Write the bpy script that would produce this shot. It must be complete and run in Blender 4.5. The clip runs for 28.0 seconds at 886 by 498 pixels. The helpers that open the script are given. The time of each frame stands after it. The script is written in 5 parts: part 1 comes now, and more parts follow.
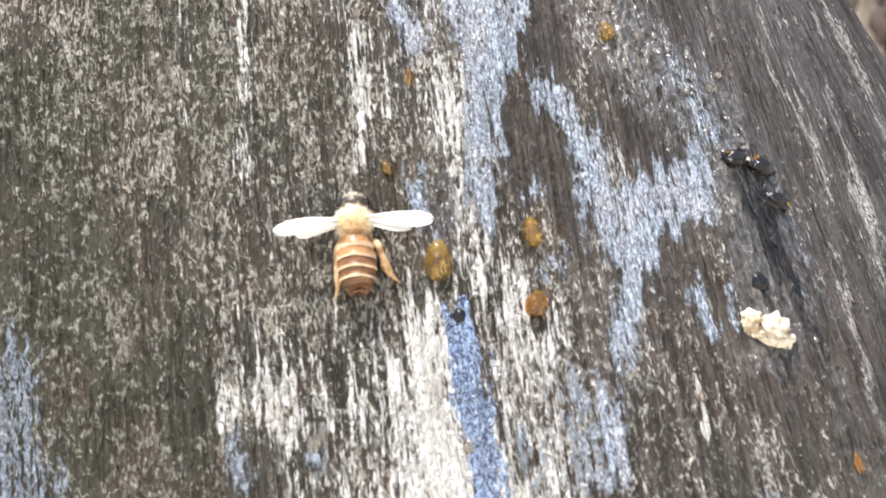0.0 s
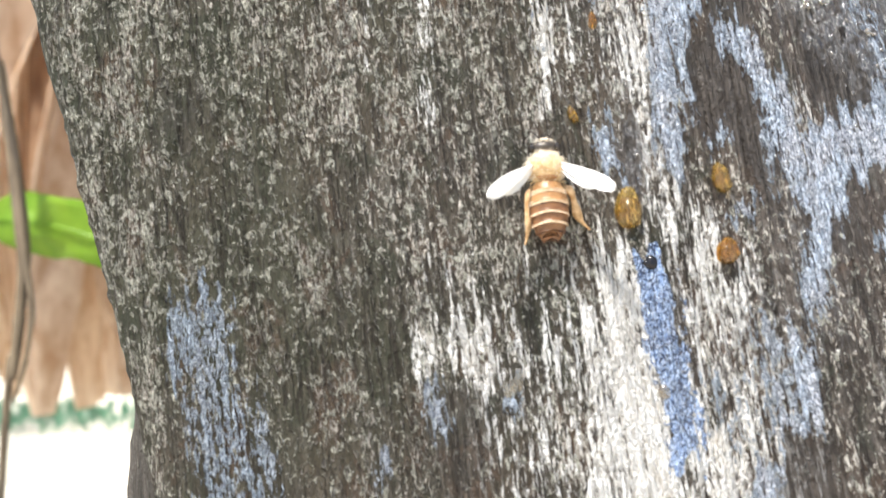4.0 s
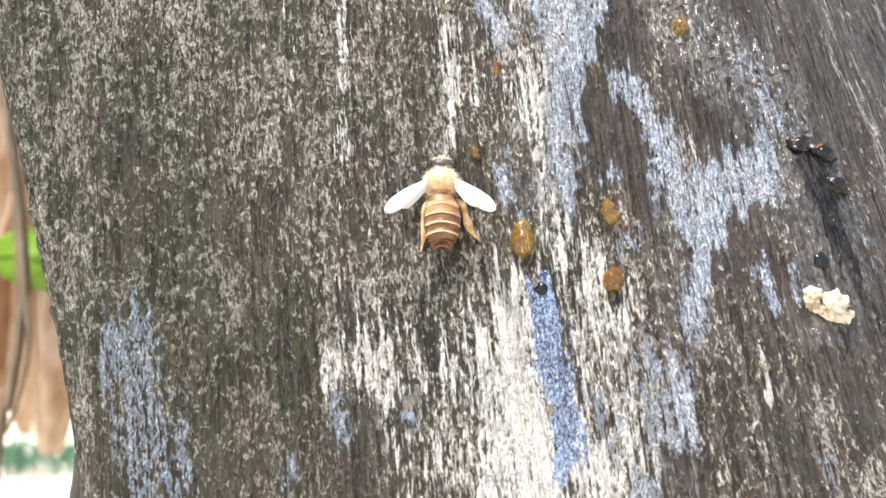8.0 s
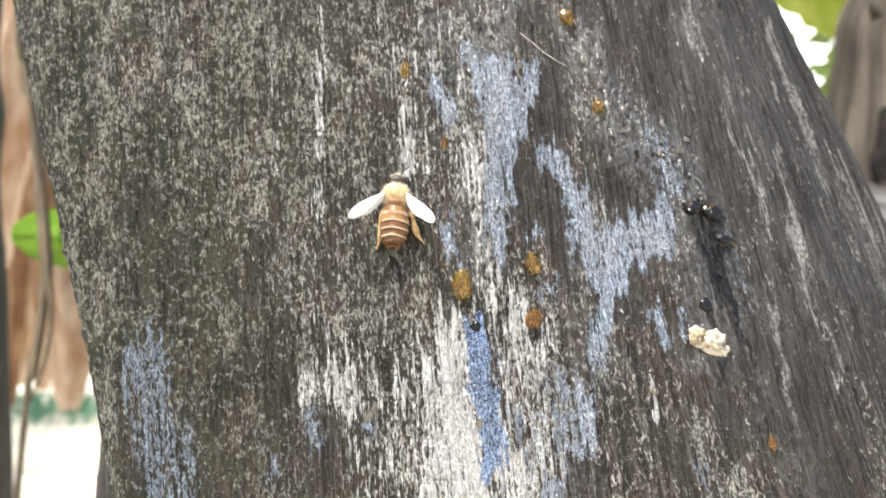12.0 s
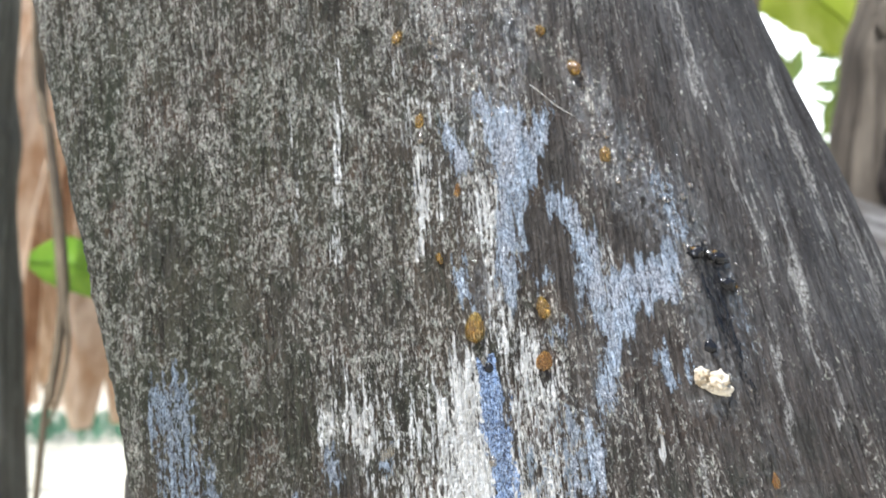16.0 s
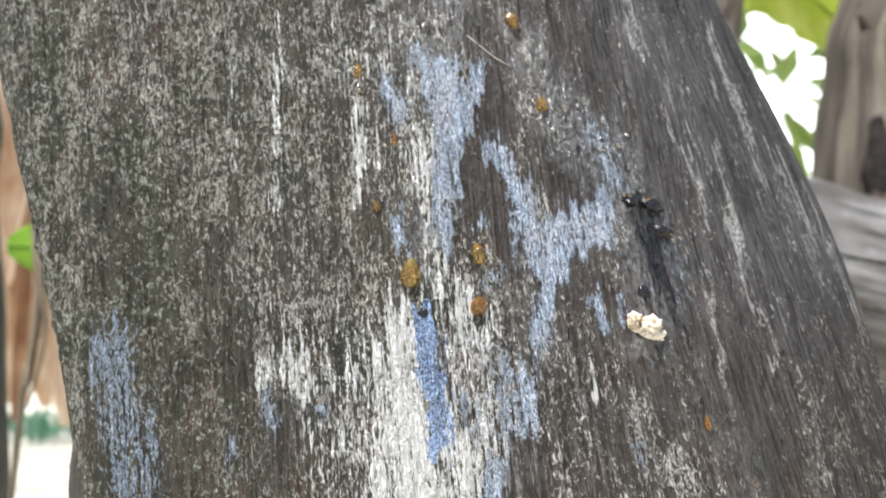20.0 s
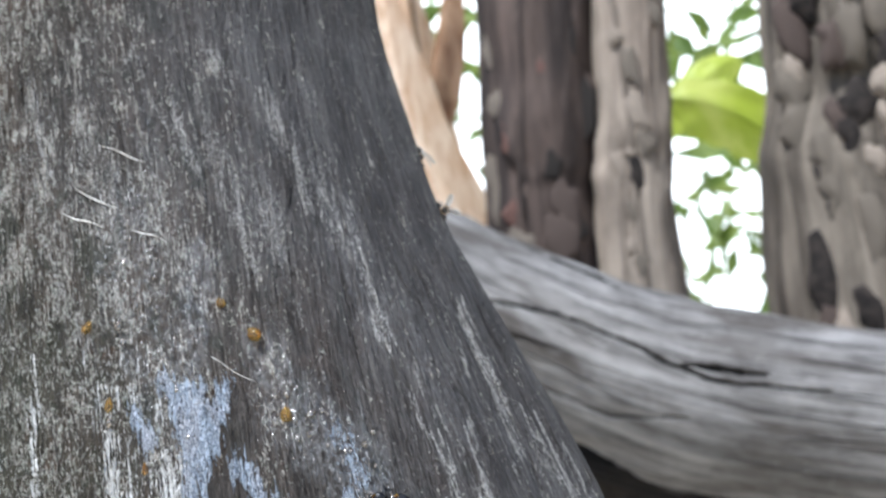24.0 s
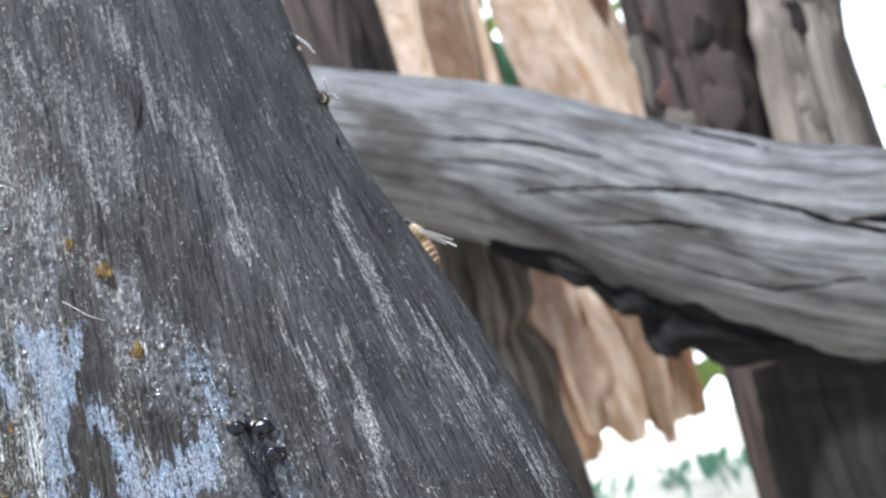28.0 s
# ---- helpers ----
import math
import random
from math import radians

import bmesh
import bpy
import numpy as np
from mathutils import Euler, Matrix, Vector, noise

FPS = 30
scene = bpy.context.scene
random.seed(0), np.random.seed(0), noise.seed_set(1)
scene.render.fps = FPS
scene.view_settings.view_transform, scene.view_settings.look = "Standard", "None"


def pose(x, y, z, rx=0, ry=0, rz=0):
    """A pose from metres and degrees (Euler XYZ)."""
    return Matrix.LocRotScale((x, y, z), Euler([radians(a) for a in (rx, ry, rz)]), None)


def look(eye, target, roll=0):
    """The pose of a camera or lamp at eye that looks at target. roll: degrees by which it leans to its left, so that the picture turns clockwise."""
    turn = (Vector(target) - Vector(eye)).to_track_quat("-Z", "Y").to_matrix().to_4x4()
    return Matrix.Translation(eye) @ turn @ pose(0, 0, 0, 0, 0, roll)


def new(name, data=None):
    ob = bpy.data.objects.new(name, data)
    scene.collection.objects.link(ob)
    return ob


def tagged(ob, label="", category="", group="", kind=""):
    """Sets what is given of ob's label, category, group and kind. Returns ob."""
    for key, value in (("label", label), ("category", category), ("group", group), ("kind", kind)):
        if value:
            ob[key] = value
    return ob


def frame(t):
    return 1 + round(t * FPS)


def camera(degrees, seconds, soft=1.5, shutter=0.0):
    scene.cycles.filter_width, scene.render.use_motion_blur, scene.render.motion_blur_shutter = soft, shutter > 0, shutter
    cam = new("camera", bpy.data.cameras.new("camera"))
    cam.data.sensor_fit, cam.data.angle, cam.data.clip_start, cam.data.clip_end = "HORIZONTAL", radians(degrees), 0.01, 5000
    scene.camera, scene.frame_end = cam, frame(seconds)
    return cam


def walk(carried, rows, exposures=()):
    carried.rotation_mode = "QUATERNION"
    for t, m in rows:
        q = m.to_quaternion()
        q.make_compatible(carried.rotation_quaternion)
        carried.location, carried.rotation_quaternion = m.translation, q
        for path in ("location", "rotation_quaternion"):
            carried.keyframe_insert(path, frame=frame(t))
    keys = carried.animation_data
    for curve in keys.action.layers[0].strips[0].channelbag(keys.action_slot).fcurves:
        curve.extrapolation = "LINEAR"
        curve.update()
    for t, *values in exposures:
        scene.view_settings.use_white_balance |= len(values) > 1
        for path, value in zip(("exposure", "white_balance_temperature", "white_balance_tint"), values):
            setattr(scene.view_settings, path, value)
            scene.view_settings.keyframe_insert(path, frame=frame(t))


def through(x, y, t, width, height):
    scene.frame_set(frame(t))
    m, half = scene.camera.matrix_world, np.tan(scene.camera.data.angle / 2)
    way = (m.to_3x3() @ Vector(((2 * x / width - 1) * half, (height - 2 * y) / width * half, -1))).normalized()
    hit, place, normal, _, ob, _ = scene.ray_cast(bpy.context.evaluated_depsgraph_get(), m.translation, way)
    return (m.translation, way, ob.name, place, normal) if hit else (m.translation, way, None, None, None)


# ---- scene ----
cam = camera(50.0, 28.0, 1.5, 0.28)
cam.data.dof.use_dof = True
cam.data.dof.focus_distance = 0.111
cam.data.dof.aperture_fstop = 36
PATH = [
    (0, (0.00431, -0.09155, -0.01500), (-0.00413, 0.10523, 0.01971), -1.35),
    (0.5, (0.00196, -0.09257, -0.01202), (-0.00596, 0.10418, 0.02296), -1.56),
    (1, (-0.00068, -0.09083, -0.01540), (-0.01043, 0.10563, 0.02075), -1.27),
    (1.5, (-0.00106, -0.09146, -0.01465), (-0.01199, 0.10582, 0.01633), -1.63),
    (2, (-0.00268, -0.09127, -0.01590), (-0.01284, 0.10571, 0.01719), -0.99),
    (2.5, (-0.00229, -0.09130, -0.01873), (-0.01737, 0.10615, 0.00928), -1.54),
    (3, (-0.00624, -0.09116, -0.01774), (-0.01967, 0.10665, 0.00859), -1.37),
    (3.5, (-0.01328, -0.09229, -0.01219), (-0.02504, 0.10658, 0.00556), -1.77),
    (5.5, (-0.00591, -0.09369, -0.01590), (-0.02383, 0.10259, 0.01806), -0.05),
    (6, (-0.00491, -0.09327, -0.01663), (-0.01791, 0.10279, 0.02066), -0.18),
    (6.5, (-0.00400, -0.09408, -0.01629), (-0.01774, 0.10183, 0.02153), -0.32),
    (7, (-0.00403, -0.09563, -0.01352), (-0.01744, 0.10065, 0.02242), -0.36),
    (7.5, (-0.00009, -0.09609, -0.01550), (-0.01427, 0.10012, 0.02055), -0.08),
    (8, (-0.00026, -0.10017, -0.01610), (-0.01668, 0.09693, 0.01363), -0.34),
    (8.5, (0.00152, -0.10539, -0.01344), (-0.01566, 0.09198, 0.01395), -0.11),
    (9, (0.00437, -0.10956, -0.01417), (-0.01154, 0.08877, 0.00615), -0.20),
    (9.5, (0.01241, -0.11445, -0.01614), (0.00045, 0.08444, 0.00114), 0.18),
    (10, (0.01490, -0.11932, -0.01439), (0.00129, 0.07919, 0.00580), 0.34),
    (10.5, (0.01081, -0.12266, -0.01337), (-0.00727, 0.07568, 0.00496), 0.56),
    (11, (0.01060, -0.12330, -0.01223), (-0.00887, 0.07471, 0.00814), 0.59),
    (11.5, (0.00905, -0.12396, -0.01122), (-0.01027, 0.07390, 0.01072), 0.51),
    (12, (0.00942, -0.12462, -0.00840), (-0.00974, 0.07337, 0.01245), 0.49),
    (12.5, (0.00948, -0.12564, -0.00825), (-0.01083, 0.07215, 0.01336), 0.39),
    (13, (0.00903, -0.12588, -0.00749), (-0.01145, 0.07182, 0.01474), 0.53),
    (13.5, (0.00768, -0.12839, -0.00525), (-0.01414, 0.06885, 0.01965), 0.44),
    (15.5, (0.00869, -0.13038, -0.00482), (-0.01365, 0.06685, 0.01969), 0.28),
    (16, (0.00926, -0.13017, -0.00503), (-0.01170, 0.06726, 0.01913), 0.34),
    (16.5, (0.00963, -0.12995, -0.00628), (-0.01084, 0.06752, 0.01788), 0.25),
    (17, (0.01001, -0.12989, -0.01026), (-0.01521, 0.06740, 0.01076), 0.16),
    (17.5, (0.00662, -0.13103, -0.01018), (-0.02204, 0.06597, 0.00905), 0.42),
    (18, (0.00591, -0.13213, -0.00967), (-0.02464, 0.06451, 0.01025), 0.56),
    (18.5, (0.00986, -0.13135, -0.00952), (-0.01717, 0.06571, 0.01141), 0.42),
    (19, (0.01336, -0.13089, -0.01013), (-0.01099, 0.06632, 0.01255), 0.35),
    (19.5, (0.01828, -0.13080, -0.00949), (-0.00155, 0.06666, 0.01531), 0.30),
    (20, (0.01778, -0.12988, -0.01263), (-0.00253, 0.06759, 0.01173), 0.13),
    (20.5, (0.02502, -0.12823, -0.01362), (-0.00072, 0.06874, 0.00961), -0.56),
    (21, (0.04020, -0.13060, -0.00226), (0.02127, 0.06701, 0.02211), -2.14),
    (21.5, (0.04964, -0.13177, 0.00500), (0.03160, 0.06604, 0.02837), -3.44),
    (22, (0.05264, -0.12900, 0.00329), (0.03055, 0.06513, 0.04603), -5.15),
    (22.5, (0.05282, -0.13096, 0.01064), (0.03464, 0.06377, 0.05247), -6.42),
    (24.5, (0.06072, -0.13721, 0.00839), (0.03832, 0.05442, 0.06110), -7.89),
    (25, (0.05760, -0.13428, 0.00374), (0.02040, 0.05735, 0.04725), -7.02),
    (25.5, (0.05788, -0.13210, -0.00091), (0.00831, 0.05861, 0.03335), -6.98),
    (26, (0.06745, -0.12735, 0.00295), (0.01401, 0.06174, 0.04018), -10.47),
    (26.5, (0.07952, -0.12477, 0.00675), (0.02843, 0.06352, 0.05072), -11.63),
    (27, (0.09013, -0.11899, 0.00606), (0.03628, 0.06815, 0.05165), -11.91),
    (27.5, (0.09595, -0.11022, 0.00236), (0.03350, 0.07523, 0.04369), -12.69),
    (28, (0.10641, -0.10141, -0.00022), (0.03746, 0.08131, 0.04290), -13.93),
]
EXPOSURES = [(0, 1.06, 6450, 12), (2, 1.06, 6500, 11.5), (3, 1.02, 6550, 11), (6, 1.02, 6100, 8), (7, 1.05, 6300, 10), (8, 1.08, 6600, 11), (9, 1.12, 6500, 11), (10, 1.17, 6300, 11), (11, 1.0, 6450, 10), (12, 0.79, 6500, 9), (13, 0.7, 6500, 9), (16, 0.71, 5950, 8), (17, 0.7, 5950, 8), (18, 0.62, 6000, 8), (20, 0.75, 6150, 8), (21, 0.8, 6250, 9), (22, 0.74, 6400, 10), (25, 0.56, 5450, 8), (26, 0.7, 5830, 8.5), (27, 0.64, 5850, 8.5), (28, 0.65, 5500, 8)]
walk(cam, [(t, look(eye, target, roll)) for t, eye, target, roll in PATH], EXPOSURES)

# ---- world and sun ----
world = bpy.data.worlds.new("sky")
scene.world = world
world.use_nodes = True
wn = world.node_tree.nodes
sky = wn.new("ShaderNodeTexSky")
sky.sky_type = "NISHITA"
sky.sun_disc = False
sky.sun_elevation = radians(62)
sky.sun_rotation = radians(209)
wn["Background"].inputs[1].default_value = 0.1
world.node_tree.links.new(sky.outputs[0], wn["Background"].inputs[0])
sun = new("sun", bpy.data.lights.new("sun", "SUN"))
sun.data.energy = 4.6
sun.data.angle = radians(6)
sun.data.color = (1.0, 0.96, 0.9)
sun.matrix_world = look((-0.55, -1.0, 2.2), (0, 0, 0))

MM = 0.001


# ---- helpers of this scene ----
class Nodes:
    """Short-hand for building one node material."""

    def __init__(self, name, rough=0.7, spec=0.4, metal=0.0):
        self.mat = bpy.data.materials.new(name)
        self.mat.use_nodes = True
        self.tree = self.mat.node_tree
        self.bsdf = self.tree.nodes["Principled BSDF"]
        self.bsdf.inputs["Roughness"].default_value = rough
        self.bsdf.inputs["Specular IOR Level"].default_value = spec
        self.bsdf.inputs["Metallic"].default_value = metal

    def put(self, socket, value):
        if isinstance(value, bpy.types.NodeSocket):
            self.tree.links.new(value, socket)
        elif isinstance(value, tuple) and len(value) == 3 and socket.type == "RGBA":
            socket.default_value = (*value, 1)
        else:
            socket.default_value = value

    def attr(self, name, out="Fac"):
        n = self.tree.nodes.new("ShaderNodeAttribute")
        n.attribute_name = name
        return n.outputs[out]

    def obj(self):
        return self.tree.nodes.new("ShaderNodeTexCoord").outputs["Object"]

    def rand(self):
        return self.tree.nodes.new("ShaderNodeObjectInfo").outputs["Random"]

    def island(self):
        return self.tree.nodes.new("ShaderNodeNewGeometry").outputs["Random Per Island"]

    def scaled(self, vec, s, loc=(0, 0, 0)):
        n = self.tree.nodes.new("ShaderNodeMapping")
        self.put(n.inputs["Vector"], vec)
        n.inputs["Scale"].default_value = s
        n.inputs["Location"].default_value = loc
        return n.outputs[0]

    def noise(self, vec, scale=1.0, detail=4.0, rough=0.6, warp=0.0):
        n = self.tree.nodes.new("ShaderNodeTexNoise")
        self.put(n.inputs["Vector"], vec)
        for k, v in (("Scale", scale), ("Detail", detail), ("Roughness", rough), ("Distortion", warp)):
            n.inputs[k].default_value = v
        return n.outputs["Fac"]

    def cells(self, vec, scale=1.0, feature="F1", out="Distance"):
        n = self.tree.nodes.new("ShaderNodeTexVoronoi")
        n.feature = feature
        self.put(n.inputs["Vector"], vec)
        n.inputs["Scale"].default_value = scale
        return n.outputs[out]

    def ramp(self, fac, *stops):
        n = self.tree.nodes.new("ShaderNodeValToRGB")
        self.put(n.inputs[0], fac)
        els = n.color_ramp.elements
        while len(els) < len(stops):
            els.new(0.5)
        for e, (p, c) in zip(els, stops):
            e.position = p
            e.color = (*c, 1) if isinstance(c, tuple) else (c, c, c, 1)
        return n.outputs[0]

    def mix(self, fac, a, b, how="MIX"):
        n = self.tree.nodes.new("ShaderNodeMix")
        n.data_type = "RGBA"
        n.blend_type = how
        self.put(n.inputs[0], fac)
        self.put(n.inputs[6], a)
        self.put(n.inputs[7], b)
        return n.outputs[2]

    def math(self, op, a, b=0.0, clamp=False):
        n = self.tree.nodes.new("ShaderNodeMath")
        n.operation = op
        n.use_clamp = clamp
        self.put(n.inputs[0], a)
        self.put(n.inputs[1], b)
        return n.outputs[0]

    def step(self, v, lo, hi, a=0.0, b=1.0):
        n = self.tree.nodes.new("ShaderNodeMapRange")
        n.interpolation_type = "SMOOTHSTEP"
        self.put(n.inputs[0], v)
        for k, x in zip((1, 2, 3, 4), (lo, hi, a, b)):
            n.inputs[k].default_value = x
        return n.outputs[0]

    def bump(self, height, dist, strength=1.0):
        n = self.tree.nodes.new("ShaderNodeBump")
        self.put(n.inputs["Height"], height)
        n.inputs["Distance"].default_value = dist
        n.inputs["Strength"].default_value = strength
        self.tree.links.new(n.outputs[0], self.bsdf.inputs["Normal"])

    def base(self, color):
        self.put(self.bsdf.inputs["Base Color"], color)

    def rough(self, v):
        self.put(self.bsdf.inputs["Roughness"], v)


def mesh_of(name, bm, mat, smooth=True):
    me = bpy.data.meshes.new(name)
    bm.normal_update()
    bm.to_mesh(me)
    bm.free()
    if mat:
        me.materials.append(mat)
    if smooth:
        me.polygons.foreach_set("use_smooth", [True] * len(me.polygons))
    return me


def part(name, bm, mat, parent=None, label="", smooth=True):
    ob = new(name, mesh_of(name, bm, mat, smooth))
    ob.parent = parent
    return tagged(ob, label) if label else ob


def thing(name, m, label, category, group="", kind=""):
    ob = new(name)
    ob.empty_display_size = 0.01
    ob.matrix_world = m
    return tagged(ob, label, category, group, kind)


def grid_mesh(name, co, mat, wrap=False):
    """A mesh from an array of rows and columns of points; wrap joins the last column to the first."""
    nv, nu = co.shape[:2]
    idx = np.arange(nv * nu).reshape(nv, nu)
    right = np.roll(idx, -1, axis=1) if wrap else idx[:, 1:]
    left = idx if wrap else idx[:, :-1]
    quads = np.stack([left[:-1], right[:-1], right[1:], left[1:]], -1).reshape(-1, 4)
    me = bpy.data.meshes.new(name)
    me.vertices.add(nv * nu)
    me.vertices.foreach_set("co", co.astype(np.float32).ravel())
    me.loops.add(quads.size)
    me.loops.foreach_set("vertex_index", quads.astype(np.int32).ravel())
    me.polygons.add(len(quads))
    me.polygons.foreach_set("loop_start", np.arange(0, quads.size, 4, dtype=np.int32))
    me.polygons.foreach_set("use_smooth", np.ones(len(quads), dtype=bool))
    me.update(calc_edges=True)
    me.validate()
    if mat:
        me.materials.append(mat)
    return me


TABLE = np.random.default_rng(7).random((512, 512))


def vnoise(x, y, seed=0):
    """Smooth value noise in 0..1 for arrays of coordinates."""
    x, y = np.asarray(x, float) + 37.7 * seed, np.asarray(y, float) + 11.3 * seed
    xi, yi = np.floor(x).astype(int), np.floor(y).astype(int)
    fx, fy = x - xi, y - yi
    fx, fy = fx * fx * (3 - 2 * fx), fy * fy * (3 - 2 * fy)
    a, b = TABLE[yi % 512, xi % 512], TABLE[yi % 512, (xi + 1) % 512]
    c, d = TABLE[(yi + 1) % 512, xi % 512], TABLE[(yi + 1) % 512, (xi + 1) % 512]
    return (a * (1 - fx) + b * fx) * (1 - fy) + (c * (1 - fx) + d * fx) * fy


def catmull(points, n):
    """n points along a smooth curve through the given points."""
    p = np.array(points, float)
    p = np.vstack([2 * p[0] - p[1], p, 2 * p[-1] - p[-2]])
    t = np.linspace(0, len(points) - 1, n)
    i = np.minimum(t.astype(int), len(points) - 2)
    f = (t - i)[:, None]
    a, b, c, d = p[i], p[i + 1], p[i + 2], p[i + 3]
    return 0.5 * (2 * b + (c - a) * f + (2 * a - 5 * b + 4 * c - d) * f**2 + (3 * b - a - 3 * c + d) * f**3)


def tube(points, radii, sides=10, n=24, rough=0.0, seed=0, flat=1.0, groove=0.0):
    """Rows and columns of points of a bent round bar; rough: unevenness as a share of the radius."""
    c = catmull(points, n)
    r = catmull([(v,) for v in radii], n)[:, 0]
    t = np.gradient(c, axis=0)
    t /= np.linalg.norm(t, axis=1)[:, None]
    ref = np.array([0.0, 1.0, 0.0]) if abs(t[:, 1]).max() < 0.9 else np.array([1.0, 0.0, 0.0])
    s = np.cross(t, ref)
    s /= np.linalg.norm(s, axis=1)[:, None]
    w = np.cross(s, t)
    a = np.linspace(0, 2 * np.pi, sides, endpoint=False) + np.pi / 2
    rr = r[:, None] * np.ones(sides)
    if rough:
        k = np.arange(n)[:, None] * 12.0 / n
        for f, g in ((2, 0.6), (5, 0.3), (11, 0.15)):
            rr *= 1 + rough * g * (2 * vnoise(np.cos(a) * f / 2 + 50 + k * 0.4, np.sin(a) * f / 2 + 50 + k, seed + f) - 1)
    if groove:
        # long splits and shallow dents along the grain
        u, v = a[None, :] * 3.2 + 30, np.arange(n)[:, None] * 9.0 / n
        u = u + 0.3 * vnoise(u * 0.6, v * 0.5, seed + 3) + 0.05 * vnoise(u * 3, v * 9, seed + 4)
        split = np.clip(1 - np.abs(vnoise(u * 1.6, v * 0.22, seed + 5) - 0.5) / 0.035, 0, 1) * (vnoise(u, v * 1.3, seed + 6) > 0.4)
        rr -= groove * (split + 0.35 * vnoise(u * 4.5, v * 0.9, seed + 7) + 0.35 * vnoise(u * 14, v * 3.0, seed + 8))
    return c[:, None] + rr[..., None] * (np.cos(a)[None, :, None] * s[:, None] + flat * np.sin(a)[None, :, None] * w[:, None])


def bar(name, points, radii, mat, parent=None, sides=10, n=24, rough=0.0, seed=0, label="", flat=1.0, groove=0.0):
    """A bent bar with closed ends as one mesh object."""
    g = tube(points, radii, sides, n, rough, seed, flat, groove)
    ends = [np.repeat(g[k].mean(0)[None, None], sides, 1) for k in (0, -1)]
    me = grid_mesh(name, np.concatenate([ends[0], g, ends[1]]), mat, wrap=True)
    run = np.r_[0, np.cumsum(np.linalg.norm(np.diff(g.mean(1), axis=0), axis=1))]
    run = np.r_[run[0], run, run[-1]][:, None] * np.ones(sides)
    girth = np.linspace(0, 2 * np.pi * max(radii), sides)[None, :] * np.ones_like(run)
    layer = me.attributes.new("grain", "FLOAT_VECTOR", "POINT")
    layer.data.foreach_set("vector", np.stack([girth + 3 + seed, run + 3 + seed, 0 * run], -1).astype(np.float32).ravel())
    ob = new(name, me)
    ob.parent = parent
    return tagged(ob, label) if label else ob

# ---- materials ----
def log_material():
    m = Nodes("weathered_log", 0.6, 0.4)
    g = m.attr("grain", "Vector")
    moss, side = m.attr("moss"), m.attr("side")
    mul, add, sub = (lambda a, b: m.math("MULTIPLY", a, b)), (lambda a, b: m.math("ADD", a, b)), (lambda a, b: m.math("SUBTRACT", a, b))
    fib = m.noise(m.scaled(g, (1.7, 0.12, 1)), 1.0, 7, 0.68, 0.2)
    fine = m.noise(m.scaled(g, (2.1, 0.7, 1)), 1.0, 3, 0.6, 0.7)
    dash = m.noise(m.scaled(g, (2.7, 0.8, 1), (4, 6, 0)), 1.0, 2, 0.55, 0.9)
    hair = m.noise(m.scaled(g, (4.6, 1.7, 1), (5, 5, 0)), 1.0, 2, 0.6, 0.6)
    chip = m.noise(m.scaled(g, (1.3, 0.85, 1), (9, 3, 0)), 1.0, 3, 0.6, 0.8)
    broad = m.noise(m.scaled(g, (0.10, 0.03, 1)), 1.0, 3, 0.55)
    zone = m.noise(m.scaled(g, (0.3, 0.1, 1), (2, 7, 0)), 1.0, 4, 0.6, 0.5)
    tone = add(fib, mul(sub(broad, 0.5), 0.3))
    col = m.ramp(tone, (0.3, (0.03, 0.023, 0.018)), (0.44, (0.062, 0.05, 0.041)), (0.54, (0.11, 0.091, 0.076)), (0.68, (0.21, 0.19, 0.165)))
    col = m.mix(mul(m.step(broad, 0.48, 0.6), 0.4), col, (0.075, 0.046, 0.028))
    col = m.mix(mul(moss, 0.75), col, m.mix(chip, (0.026, 0.029, 0.017), (0.1, 0.105, 0.066)))
    # damp green and red-brown tints in patches
    tint = m.noise(m.scaled(g, (0.22, 0.12, 1), (6, 1, 0)), 1.0, 4, 0.62, 0.8)
    col = m.mix(mul(m.step(tint, 0.54, 0.64), 0.6), col, m.mix(chip, (0.018, 0.022, 0.014), (0.05, 0.058, 0.036)))
    col = m.mix(mul(m.step(tint, 0.46, 0.36), 0.55), col, m.mix(fib, (0.05, 0.028, 0.018), (0.17, 0.11, 0.075)))
    # the flared side is smoother, a cold dark brown
    cold = m.noise(m.scaled(g, (0.14, 0.04, 1), (3, 3, 0)), 1.0, 3, 0.55)
    col = m.mix(mul(side, 0.85), col, m.mix(m.step(add(mul(fib, 0.55), mul(cold, 0.55)), 0.42, 0.7), (0.042, 0.04, 0.043), (0.128, 0.122, 0.121)))
    # pale fibre ridges, thin and broken, crowded in some zones and rare in others
    crowd = sub(sub(add(mul(sub(zone, 0.5), 0.34), mul(sub(0.52, tint), 0.3)), mul(side, 0.11)), mul(m.attr("dark"), 0.12))
    strand = m.noise(m.scaled(g, (2.2, 0.2, 1), (7, 9, 0)), 1.0, 3, 0.6, 0.4)
    upper = m.attr("upper")
    ridge = m.mix(upper, add(mul(fine, 0.45), mul(dash, 0.55)), add(add(mul(strand, 0.6), mul(dash, 0.4)), 0.012))
    flecks = m.step(add(ridge, crowd), 0.51, 0.58)
    col = m.mix(mul(flecks, sub(0.92, mul(moss, 0.4))), col, m.mix(m.step(hair, 0.3, 0.7), (0.16, 0.135, 0.11), (0.68, 0.64, 0.57)))
    # long light streaks on the flared side
    rays = m.attr("rays")
    lines = m.noise(m.scaled(g, (0.9, 0.03, 1), (8, 8, 0)), 1.0, 6, 0.66, 0.1)
